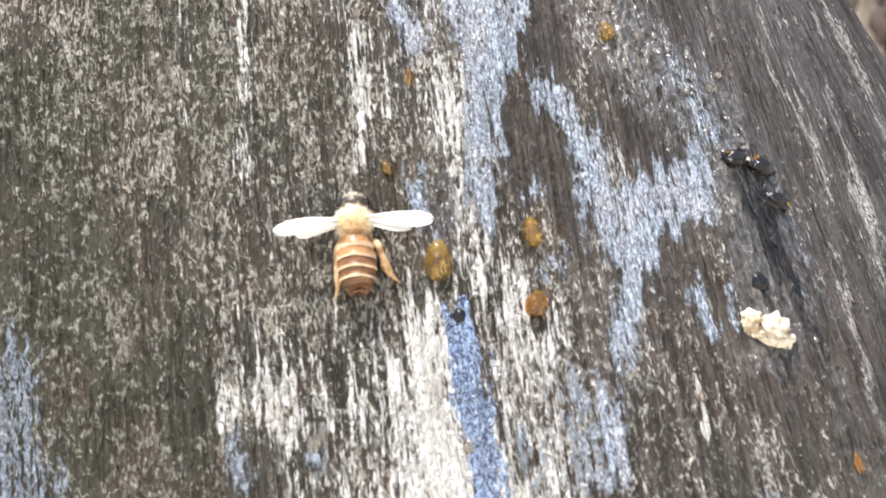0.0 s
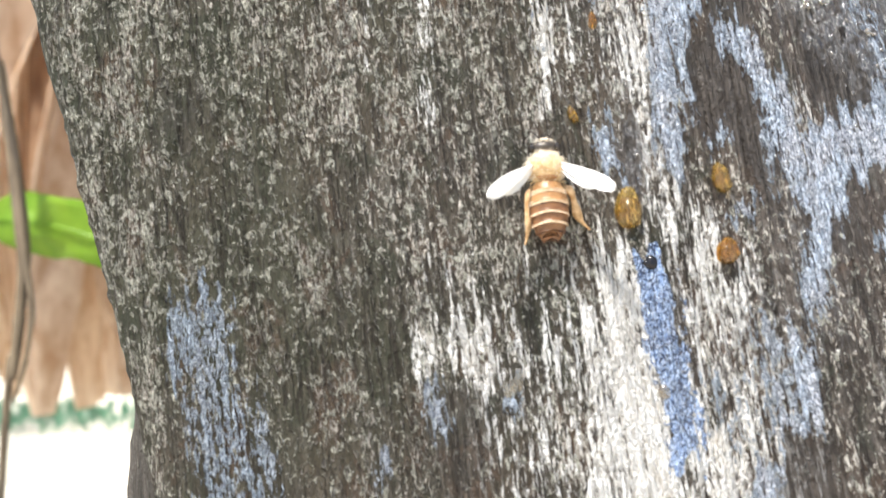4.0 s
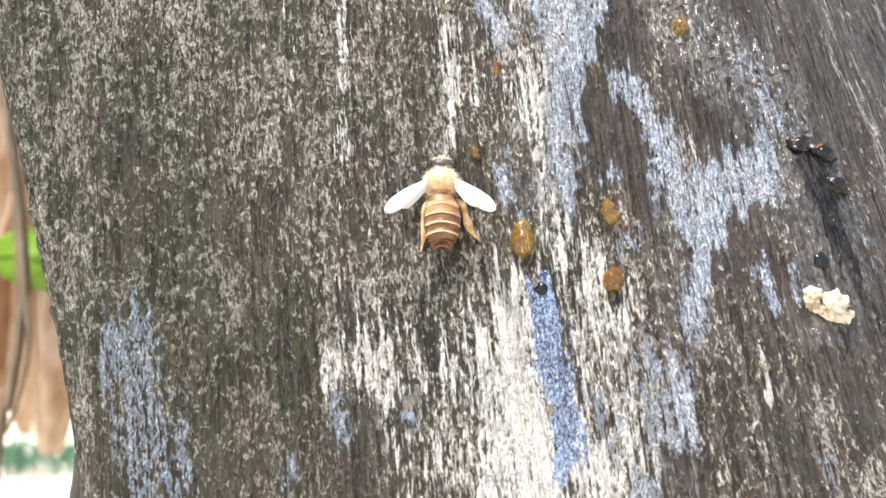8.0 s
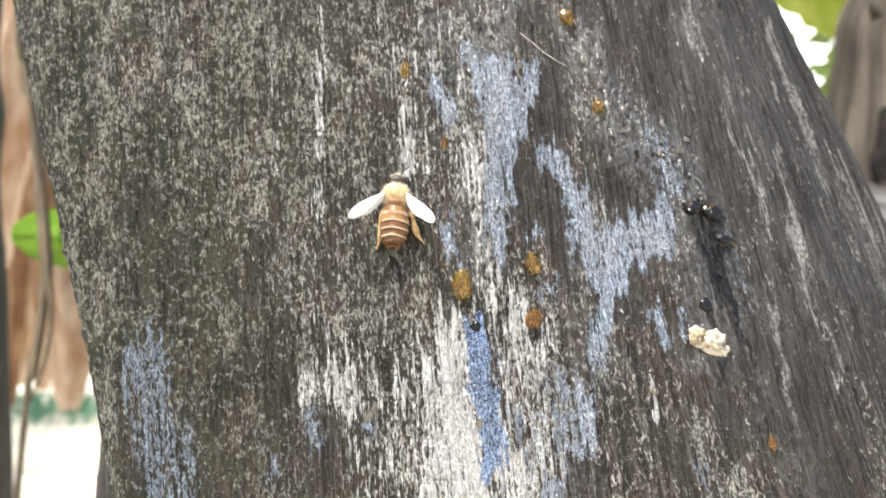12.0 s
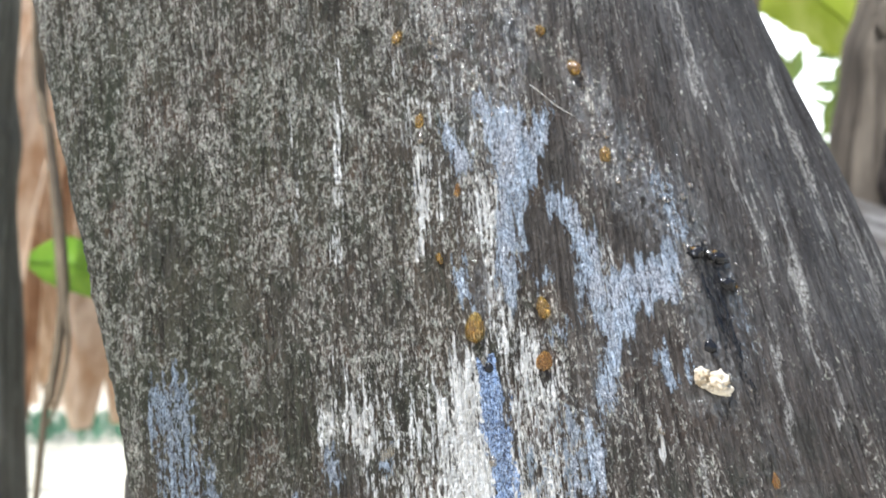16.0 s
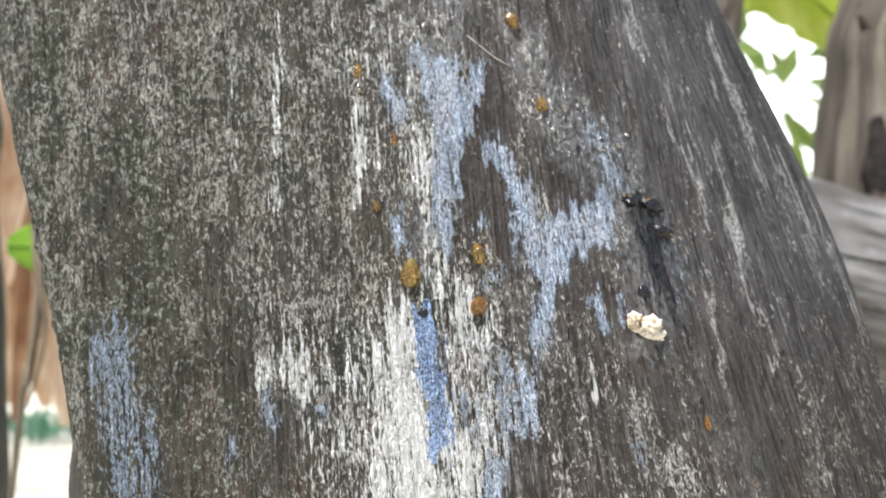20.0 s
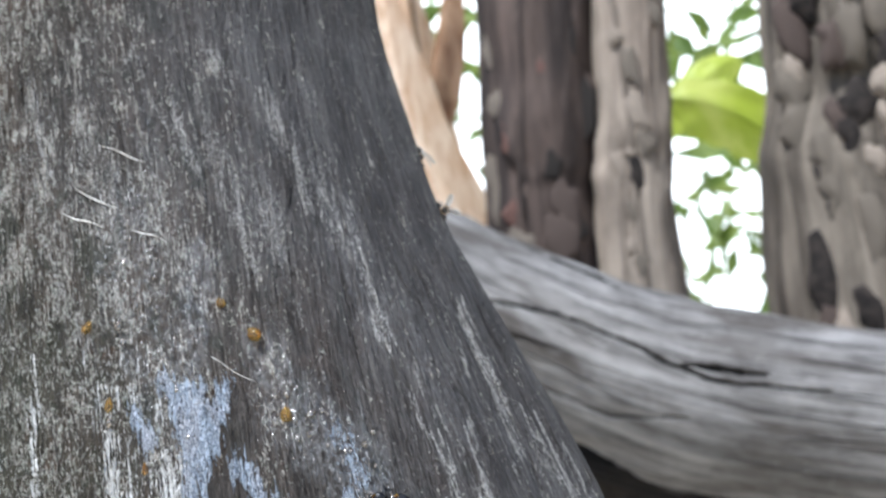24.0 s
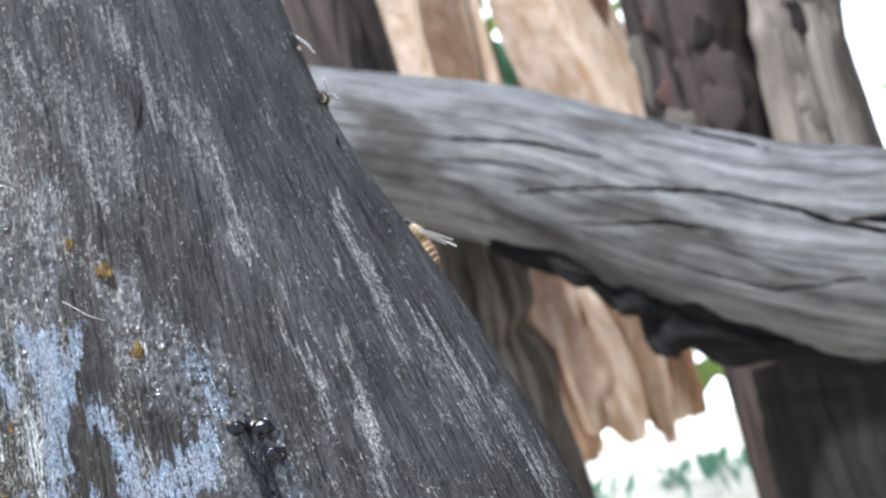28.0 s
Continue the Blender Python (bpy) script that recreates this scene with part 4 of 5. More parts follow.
def husk(x, z, turn, seed):
    ob = thing("husk", on_log(x, z, turn, 0.1), "shiny black resin lump with amber beads", "resin lump", "black lumps on the log")
    g = random.Random(seed)
    bm = bmesh.new()
    bmesh.ops.create_icosphere(bm, subdivisions=3, radius=1.0)
    for v in bm.verts:
        f = 1 + 0.5 * noise.noise(v.co * 1.8 + Vector((seed, 0, 0)))
        v.co = Vector((v.co.x * 1.5 * f, v.co.y * 0.9 * f, (max(-0.4, v.co.z) + 0.2) * 0.9 * f)) * MM
    part("lump", bm, BLACK_RESIN, ob)
    for _ in range(2):
        bm = bmesh.new()
        bmesh.ops.create_uvsphere(bm, u_segments=12, v_segments=8, radius=0.22 * MM)
        bmesh.ops.translate(bm, verts=bm.verts, vec=Vector((g.uniform(-1.4, 1.4), g.uniform(0.2, 0.8), 0.7)) * MM)
        part("bead", bm, AMBER, ob, "amber bead")


husk(30.6, 10.9, 0, 3)
husk(33.9, 10.2, -10, 8)
husk(35.0, 6.4, -30, 15)


def resin_run(chain, seed):
    """Tar that ran down the fibres: strands of uneven width that lie on the log."""
    ob = thing("resin_run", on_log(chain[0][0], chain[0][1], 0, 0), "thin glossy black resin run dried along the fibres", "resin run", "black resin runs on the log")
    back = ob.matrix_world.inverted()
    for k, shift in enumerate((0.0, 0.55)):
        pts = [tuple(back @ (on_log(x + shift + 0.2 * math.sin(3 * i + seed + k), z - 1.3 * shift, 0, 0).translation)) for i, (x, z) in enumerate(chain)]
        bar("strand", pts, [0.00008] + [(0.0003 if (i + k + seed) % 2 else 0.00019) for i in range(len(pts) - 2)] + [0.00005], BLACK_RESIN, ob, 10, 40, 0.7, seed + k, "", 1.0, 0.0)


resin_run([(31.0, 9.6), (31.9, 6.4), (32.9, 3.6), (33.8, 0.8), (34.6, -1.6)], 1)
resin_run([(33.2, 9.6), (34.0, 5.6), (34.6, 2.4), (35.4, -0.6), (36.2, -3.6), (36.9, -6.2)], 2)
resin_run([(35.0, 5.4), (35.4, 3.0), (36.0, 0.8), (36.5, -1.4)], 3)
resin_run([(36.6, -5.0), (37.3, -7.2), (38.0, -9.4)], 4)
for k, (x, z, r) in enumerate(((29.9, 11.7, 0.42), (32.8, 11.0, 0.5), (34.4, 11.0, 0.42), (36.7, 9.5, 0.3), (36.8, 5.3, 0.35), (36.2, 7.2, 0.28), (31.4, -1.2, 0.42), (30.6, -1.0, 0.3), (37.6, -8.2, 0.4), (35.6, 8.8, 0.25))):
    drop(x, z, r, r * 1.15, r, CLEAR_RESIN, "clear glinting resin bead beside the black run", 0, k + 400)
for k, (x0, z0, x1, z1) in enumerate(((-10.2, 73.5, -1.5, 69.1), (6.4, 35.9, 14.0, 30.4), (-14, 66, -6, 61), (-16, 62, -9, 58.5), (-5, 58, 1, 55))):
    mid = [(x0 + (x1 - x0) * f, z0 + (z1 - z0) * f) for f in (0, 0.33, 0.66, 1)]
    ob = bar("fibre", [((x) * MM, (log_depth(x, z) - 0.2) * MM, (z + 0.25 * math.sin(k + i * 2)) * MM) for i, (x, z) in enumerate(mid)], [0.03 * MM, (0.06 if k == 1 else 0.14) * MM, (0.05 if k == 1 else 0.11) * MM, 0.02 * MM], FIBRE, None, 8, 20, 0.2, k)
    tagged(ob, "thin pale plant fibre stuck across the log", "fibre", "fibres on the log")


# ---- things behind the log ----
def timber(name, points, radii, mat, label, category, sides=160, n=110, rough=0.12, seed=1, flat=1.0, group="", groove=2.5):
    ob = bar(name, [tuple(c * MM for c in p) for p in points], [r * MM for r in radii], mat, None, sides, n, rough, seed, "", flat, groove * MM)
    return tagged(ob, label, category, group)


def open_cracks(ob, chains, deep):
    """Opens long drying cracks along chains of (x, y, z, half width) in millimetres on a timber's skin."""
    me = ob.data
    co = np.empty(len(me.vertices) * 3, np.float32)
    me.vertices.foreach_get("co", co)
    co = co.reshape(-1, 3) / MM
    cut = np.zeros(len(co))
    wav = 1.6 * (vnoise(co[:, 0] / 7 + 60, co[:, 2] / 7 + 60, 31) - 0.5)
    for chain in chains:
        for (x0, y0, z0, h0), (x1, y1, z1, h1) in zip(chain, chain[1:]):
            a, d = np.array((x0, y0, z0), float), np.array((x1 - x0, y1 - y0, z1 - z0), float)
            f = np.clip((co - a) @ d / (d @ d), 0, 1)
            gap = co - a - f[:, None] * d
            h = (h0 + f * (h1 - h0)) * (0.7 + 0.6 * vnoise(co[:, 0] / 3 + 90, co[:, 2] / 9 + 90, 32))
            wide = np.hypot(gap[:, 0], gap[:, 2] + wav)
            cut = np.maximum(cut, np.clip(1.3 - wide / h, 0, 1) * (np.abs(gap[:, 1]) < 14))
    co[:, 1] += deep * cut
    me.vertices.foreach_set("co", (co * MM).astype(np.float32).ravel())
    layer = me.attributes.new("crack", "FLOAT", "POINT")
    layer.data.foreach_set("value", cut.astype(np.float32))
    me.update()


fallen = timber("fallen_log", [(-300, 470, 300), (-63, 450, 176), (30, 447, 110), (104, 445, 64), (203, 443, 27), (420, 430, -26)], [48, 50, 53, 57, 58, 62], GREY_LOG,
                "smooth grey weathered fallen log with long cracks", "log", sides=620, n=420, rough=0.07, seed=3, groove=0.8)
open_cracks(fallen, [
    [(-61, 400, 179, 0.8), (-19, 398, 161, 1.1), (20, 398, 138, 0.5)],
    [(-32, 400, 136, 0.6), (16, 395, 121, 0.8), (66, 393, 102, 1.1), (97, 391, 84, 0.9), (120, 388, 67, 1.3), (144, 388, 53, 1.2), (200, 388, 40, 0.6)],
    [(128, 389, 65, 0.5), (146, 389, 60, 2.6), (170, 389, 53, 0.8)],
    [(49, 430, 157, 0.6), (78, 418, 134, 1.2), (102, 414, 117, 1.0), (110, 402, 102, 0.4)],
    [(-8, 401, 109, 0.4), (47, 393, 90, 0.8), (70, 393, 78, 0.3)],
    [(-75, 402, 171, 0.4), (-28, 397, 151, 0.7), (-4, 396, 135, 0.4)],
    [(46, 399, 66, 0.3), (86, 395, 43, 0.8), (126, 390, 36, 0.4)]], 5.0)
# ledge and hook in near black paint the shade along the log's underside
bar("ledge", [(x * MM, y * MM, z * MM) for x, y, z in ((-62, 428, 120), (-30, 427, 98), (-12, 426, 86), (12, 425, 68), (26, 424, 50), (44, 424, 37), (84, 426, 16), (140, 434, 0), (200, 440, -12))], [0.004, 0.009, 0.01, 0.011, 0.016, 0.016, 0.015, 0.014, 0.008], BLACK_AND_SHADE, fallen, 120, 200, 0.9, 4, "broken ledge coloured as the log's shaded underside", 1.0, 0.004)
bar("ledge", [(x * MM, y * MM, z * MM) for x, y, z in ((20, 438, 52), (23, 430, 36), (24, 428, 25))], [0.007, 0.006, 0.0015], BLACK_AND_SHADE, fallen, 40, 30, 0.5, 14, "dark splintered hook under the log", 1.0, 0.001)
# post coloured near black for the shade below the fallen log
timber("support_post", [(148, 520, 10), (148, 520, -80), (150, 520, -440)], [98, 102, 106], BLACK_AND_SHADE, "dark shaded wooden post under the fallen log", "post", seed=5, rough=0.03, groove=0.6)
timber("back_stump", [(-122, 520, 215), (-116, 520, 110), (-118, 520, 0), (-112, 520, -440)], [42, 44, 40, 46], BARK, "rough dark bark stump under the fallen log", "stump", seed=9, rough=0.3)
dark_post = timber("dark_trunk", [(98, 660, 520), (75, 660, 300), (67, 660, 150), (62, 660, -440)], [56, 50, 47, 47], DARK_TRUNK, "dark brown upright trunk with flaking bark", "trunk", seed=11, rough=0.1, groove=1.5)
pale_post = timber("pale_trunk", [(185, 640, 520), (155, 640, 300), (140, 640, 150), (130, 640, -440)], [34, 33, 36, 40], PALE_TRUNK, "pale grey upright trunk with an oval knot hole", "trunk", seed=13)
hollow_post = timber("hollow_trunk", [(358, 640, 520), (336, 640, 300), (318, 640, 150), (310, 640, -440)], [62, 70, 80, 86], ERODED_TRUNK, "pale eroded upright trunk with dark hollows", "trunk", seed=18, rough=0.07, groove=3.0)
shaded = timber("shaded_trunk", [(-215, 600, 600), (-205, 600, 380), (-195, 600, 100), (-190, 600, -440)], [42, 42, 46, 50], DARK_TRUNK, "dark shaded trunk standing behind the fallen log", "trunk", seed=19, rough=0.2)
timber("mossy_post", [(-310, 300, 420), (-293, 300, 150), (-285, 300, 0), (-278, 300, -440)], [38, 38, 42, 48], MOSSY_TRUNK, "dark mossy upright post beside the log", "post", seed=23, rough=0.15)


for trunk, cx, cy, r, strips in ((dark_post, 66, 660, 45, ((-24, 150, 300, 8), (-8, 200, 340, 9), (14, 170, 260, 8), (26, 240, 400, 7))), (shaded, -198, 600, 44, ((-14, 120, 330, 8), (10, 180, 420, 9), (26, 140, 260, 7)))):
    for dx, z0, z1, wide in strips:
        y = cy - math.sqrt(r * r - dx * dx) + 2
        bar("bark_strip", [((cx + dx + 0.06 * (z - 200)) * MM, (y + (1.5 if k in (0, 3) else 0)) * MM, z * MM) for k, z in enumerate((z0, z0 * 0.7 + z1 * 0.3, z0 * 0.3 + z1 * 0.7, z1))], [0.001, wide * MM, wide * 0.8 * MM, 0.001], DARK_TRUNK, trunk, 24, 60, 0.6, int(z0), "peeling strip of dark bark", 0.3, 0.0008)


def hole_on(trunk, name, x, y, z, wide, tall, deep, mat, label, seed=0):
    """A weathered hole or scar that sits in a trunk's front."""
    bm = bmesh.new()
    bmesh.ops.create_uvsphere(bm, u_segments=32, v_segments=20, radius=1.0)
    for v in bm.verts:
        f = 1 + 0.6 * noise.noise((v.co.x * 1.3 + seed, v.co.z * 1.3, 0.5)) + 0.25 * noise.noise((v.co.x * 4 + seed, v.co.z * 4, 0.5))
        v.co = Vector((x + v.co.x * wide * f, y + v.co.y * deep, z + v.co.z * tall * f)) * MM
    part(name, bm, mat, trunk, label)


def scars(trunk, centre, r, spread, count, sizes, choices, seed):
    """Hollows, ridges and bare patches scattered over the front of a trunk; centre: place of its axis at three heights."""
    g = random.Random(seed)
    heights = [c[1] for c in centre]
    for k in range(count):
        z = heights[0] + (heights[-1] - heights[0]) * (k + g.random()) / count
        cx = float(np.interp(z, heights, [c[0] for c in centre]))
        dx = r * g.uniform(*spread)
        name, mat, label, deep = choices[k % len(choices)]
        wide = g.uniform(*sizes)
        hole_on(trunk, name, cx + dx, centre[0][2] - math.sqrt(r * r - dx * dx) + 0.5, z, wide, wide * g.uniform(1.3, 2.6), deep, mat, label, seed + k)


scars(hollow_post, ((312, 40, 640), (320, 160, 640), (336, 300, 640), (345, 400, 640)), 74, (-0.8, 0.75), 46, (6, 15),
      (("hollow", HOLE, "dark eroded hollow", 8), ("ridge", PALE_TRUNK, "pale worn ridge", 10), ("scar", DARK_TRUNK, "dark weathered scar", 8), ("ridge", ERODED_TRUNK, "rough worn ridge", 11)), 40)
scars(dark_post, ((67, 140, 660), (75, 300, 660), (84, 400, 660)), 48, (0.1, 0.85), 9, (8, 15), (("scar", BLACK_AND_SHADE, "black patch on the bark", 2.5), ("flake", DARK_TRUNK, "loose flake of bark", 4)), 70)
scars(dark_post, ((67, 140, 660), (75, 300, 660), (84, 400, 660)), 48, (-0.8, 0.2), 8, (7, 13), (("flake", RED_BARK, "red-brown flake of bark", 3), ("flake", BARK, "mottled flake of bark", 3)), 90)
scars(pale_post, ((140, 140, 640), (155, 300, 640), (168, 400, 640)), 34, (-0.7, 0.8), 9, (4, 8), (("scar", ERODED_TRUNK, "brown weathered scar", 2), ("ridge", PALE_TRUNK, "pale worn ridge", 3)), 110)
hole_on(pale_post, "knot", 147, 609, 240, 5, 19, 4, HOLE, "dark oval knot hole", 1)
hole_on(pale_post, "knot_rim", 145, 609.5, 262, 6, 4, 4, PALE_TRUNK, "pale rim of the knot", 2)


def ribbon_leaf(name, spine, width, mat, label, category, group="", fold=0.25, seed=0, n=40, across=14):
    """A long leaf along a spine, folded along its midrib and wavy at its edges."""
    c = catmull(spine, n) * MM
    t = np.gradient(c, axis=0)
    t /= np.linalg.norm(t, axis=1)[:, None]
    s = np.cross(t, (0.15, 1.0, 0.1))
    s /= np.linalg.norm(s, axis=1)[:, None]
    w = np.cross(s, t)
    f = np.linspace(-1, 1, across)
    k = np.linspace(0, 1, n)
    wide = width * MM * np.sqrt(np.clip(np.sin(np.pi * np.clip(k * 0.94 + 0.03, 0, 1)), 0, 1))
    wide = wide[:, None] * (1 + 0.25 * (vnoise(k[:, None] * 9, np.sign(f)[None, :] * 3 + 5, seed) - 0.5))
    crease = fold * np.abs(f)[None, :] + 0.35 * (vnoise(k[:, None] * 6, f[None, :] * 2.5 + 9, seed + 1) - 0.5)
    g = c[:, None] + (wide * f)[..., None] * s[:, None] + (wide * crease)[..., None] * w[:, None]
    ob = new(name, grid_mesh(name, g, mat))
    bar("midrib", [tuple(v) for v in (np.array(spine) * MM)], [width * MM * 0.05] * (len(spine) - 1) + [width * MM * 0.015], mat, ob, 8, 24, 0.1, seed)
    return tagged(ob, label, category, group)


ribbon_leaf("vine_leaf", [(-208, 250, 38), (-190, 247, 36), (-165, 243, 30), (-130, 240, 14)], 12, GREEN_LEAF, "bright green leaf on a thin vine", "leaf", seed=2, n=24)
vine = thing("vine", pose(-0.184, 0.235, 0.06), "thin twisted brown vine hanging beside the log", "vine")
bar("stem", [(-0.034, 0, 0.4), (-0.016, 0, 0.076), (-0.009, 0, 0.027), (-0.001, 0, -0.025), (0.0, 0, -0.048), (-0.003, 0, -0.08), (-0.006, 0, -0.107), (-0.022, 0, -0.45)], [0.0018, 0.0019, 0.0019, 0.0026, 0.0021, 0.0015, 0.0014, 0.0014], VINE, vine, 10, 60, 0.2, 3)
bar("tendril", [(-0.03, -0.003, 0.3), (-0.017, -0.003, 0.075), (-0.011, -0.003, 0.039), (-0.002, -0.003, -0.004), (0.002, -0.003, -0.037), (0.005, -0.003, -0.057), (0.003, -0.003, -0.075), (-0.003, 0, -0.09)], [0.0011, 0.0012, 0.0012, 0.0012, 0.0012, 0.0011, 0.0009, 0.0006], VINE, vine, 8, 50, 0.2, 5)

branch = [(-1.5, 1.02, 0.62), (-0.7, 1.0, 0.7), (0.0, 1.0, 0.72), (0.7, 1.0, 0.68), (1.5, 1.02, 0.6)]
tagged(bar("branch", branch, [0.02, 0.02, 0.018, 0.016, 0.012], VINE, None, 14, 60, 0.2, 6), "thin bare branch with dry leaves hanging from it", "branch")
rng = random.Random(21)
spots = [-760 + 380 * (k + rng.random()) / 28 for k in range(28)] + [-360 + 350 * (k + rng.random()) / 15 for k in range(15)] + [rng.uniform(-1200, -800) for _ in range(8)] + [rng.uniform(480, 1000) for _ in range(10)]
for k, x in enumerate(x for x in spots if not -200 < x < -150):
    y = 1000 + rng.uniform(-160, 160)
    low = -96 + (30 if x > -400 else 0) + rng.choice((0, 10, 30, 80, 160, 240) if x > -400 else (0, 0, 10, 20, 30, 140)) + rng.uniform(0, 30)
    bend = rng.uniform(-110, 110)
    top = 700
    ribbon_leaf("dry_leaf", [(x - bend, 1000, top), (x - bend * 0.6, y, top * 0.6 + low * 0.4), (x + bend * 0.2, y - 30, top * 0.25 + low * 0.75), (x + bend * 0.3 + rng.uniform(-25, 25), y + rng.uniform(-30, 30), low)], rng.choice((14, 20, 28, 38, 50)),
                BROWN_LEAF if k % 4 == 1 else DRY_LEAF, "curled dry brown leaf hanging in the sun", "dry leaf", "dry leaves behind the logs", rng.choice((-1.3, -0.8, 0.7, 1.2)), k)
for k, (x0, x1, y, low, w, mat) in enumerate(((-235, -196, 930, -38, 30, DRY_LEAF), (-196, -168, 900, -34, 26, BROWN_LEAF), (-165, -150, 880, -8, 34, DRY_LEAF), (-150, -112, 910, -24, 36, DRY_LEAF), (-118, -92, 940, -22, 30, BROWN_LEAF), (-75, -80, 980, -16, 32, DRY_LEAF), (-40, -58, 1010, -14, 26, BROWN_LEAF))):
    hold = ribbon_leaf("dry_leaf", [(x0 - 4, y + 10, 215), (x0 + 2, y, 160), (x1 - 6, y - 10, 60), (x1, y, low)], w, mat, "broad curled dry brown leaf hanging in the sun", "dry leaf", "dry leaves behind the logs", (-0.9, 0.8, 1.1)[k % 3], k + 80)
    bar("stalk", [((x0 - 4) * MM, (y + 10) * MM, 0.215), ((x0 - 14) * MM, (y + 40) * MM, 0.42), ((x0 - 20) * MM, 1.0, 0.715)], [0.003, 0.002, 0.002], VINE, hold, 8, 20, 0.1, k)
for k, (x, y, z, w, tilt) in enumerate(((-231, 1100, 532, 30, -1.15), (262, 760, 328, 34, -0.6), (300, 1050, 480, 30, 0.9))):
    hold = ribbon_leaf("green_leaf", [(x - 60, y, z - 60 * tilt), (x - 20, y - 10, z - 20 * tilt + 6), (x + 20, y - 8, z + 20 * tilt + 4), (x + 60, y + 10, z + 60 * tilt - 10)], w, TEAL_LEAF if k == 0 else YELLOW_LEAF, "broad green leaf in the sun", "leaf", "green leaves behind the logs", 0.3, k + 50)
    bar("stalk", [((x - 60) * MM, y * MM, (z - 60 * tilt) * MM), ((x - 75) * MM, (y + 60) * MM, 0.58), ((x - 80) * MM, 1.0, 0.7)], [0.0025, 0.002, 0.002], VINE, hold, 8, 16)


def foliage():
    """Leaves of the thicket in the distance, joined."""
    g = np.random.default_rng(31)
    n = 5200
    c = np.stack([g.uniform(-5, 5, n), g.uniform(2.6, 5.2, n), g.uniform(0.05, 3.4, n)], -1)
    keep = vnoise(c[:, 0] * 1.6 + 40, c[:, 2] * 1.6 + 40, 6) + 0.12 * c[:, 2] > 0.6
    c = c[keep]
    n = len(c)
    d = g.normal(size=(n, 3))
    d /= np.linalg.norm(d, axis=1)[:, None]
    e = np.cross(d, g.normal(size=(n, 3)))
    e /= np.linalg.norm(e, axis=1)[:, None]
    nrm = np.cross(d, e)
    size = g.uniform(0.06, 0.16, n)[:, None]
    v = np.stack([c - d * size, c + e * size * 0.35 + nrm * size * 0.1, c + d * size, c - e * size * 0.35 + nrm * size * 0.1], 1)
    me = bpy.data.meshes.new("foliage")
    me.from_pydata(v.reshape(-1, 3).tolist(), [], np.arange(4 * n).reshape(-1, 4).tolist())
    me.materials.append(FAR_LEAF)
    tagged(new("foliage", me), "sunlit green thicket with bright gaps in the distance", "foliage", kind="stuff")


foliage()


def low_plants():
    """Blades of the low blue-green plants on the bright ground beyond the logs, joined."""
    g = np.random.default_rng(44)
    n = 2600
    x, y = g.uniform(-7, 6, n), g.uniform(4.4, 6.0, n)
    keep = vnoise(x * 2.2 + 50, y * 2 + 50, 8) > 0.42
    x, y = x[keep], y[keep]
    n = len(x)
    tall, lean = g.uniform(0.05, 0.17, n), g.normal(0, 0.08, (n, 2))
    foot = np.stack([x, y, np.full(n, -0.43)], -1)
    tip = foot + np.stack([lean[:, 0], lean[:, 1], tall], -1)
    mid = foot * 0.45 + tip * 0.55 + np.stack([0 * x, 0 * x, 0.02 + 0 * x], -1)
    w = np.stack([g.uniform(0.008, 0.02, n), g.normal(0, 0.006, n), 0 * x], -1)
    v = np.stack([foot, mid - w, tip, mid + w], 1)
    me = bpy.data.meshes.new("low_plants")
    me.from_pydata(v.reshape(-1, 3).tolist(), [], np.arange(4 * n).reshape(-1, 4).tolist())
    me.materials.append(TEAL_LEAF)
    tagged(new("low_plants", me), "low blue-green plants on the sunlit ground", "plants", kind="stuff")


low_plants()

# bright hazy sky behind the thicket
haze = np.zeros((2, 2, 3))
haze[..., 0], haze[..., 1], haze[..., 2] = np.array([[-60, 60], [-60, 60]]), 30, np.array([[-0.4, -0.4], [40, 40]])
tagged(new("backdrop", grid_mesh("backdrop", haze, HAZE)), "bright white hazy sky in the distance", "sky", kind="structure")
# ---- bees ----
def ball(bm, c, r, seg=16):
    """An ellipsoid added to a bmesh, in millimetres."""
    res = bmesh.ops.create_uvsphere(bm, u_segments=seg, v_segments=max(8, seg * 2 // 3), radius=1.0)
    for v in res["verts"]:
        v.co = Vector((c[0] + v.co.x * r[0], c[1] + v.co.y * r[1], c[2] + v.co.z * r[2])) * MM
    return res["verts"]


def fuzz(n, centre, radii, length, seed, low=-0.2):
    """Many short hairs standing on an ellipsoid."""
    g = random.Random(seed)
    bm = bmesh.new()
    for _ in range(n):
        d = Vector((g.gauss(0, 1), g.gauss(0, 1), g.gauss(0, 1))).normalized()
        if d.z < low:
            continue
        p = Vector([centre[i] + d[i] * radii[i] * 0.97 for i in range(3)])
        q = p + (d + Vector((g.gauss(0, 0.35), g.gauss(0, 0.35), g.gauss(0, 0.35)))) * length * g.uniform(0.6, 1.3)
        s = d.orthogonal().normalized() * 0.03
        t = d.cross(s).normalized() * 0.03
        vs = [bm.verts.new(v * MM) for v in (p + s, p - s * 0.5 + t, p - s * 0.5 - t, q)]
        for a, b in ((0, 1), (1, 2), (2, 0)):
            bm.faces.new((vs[a], vs[b], vs[3]))
    return bm


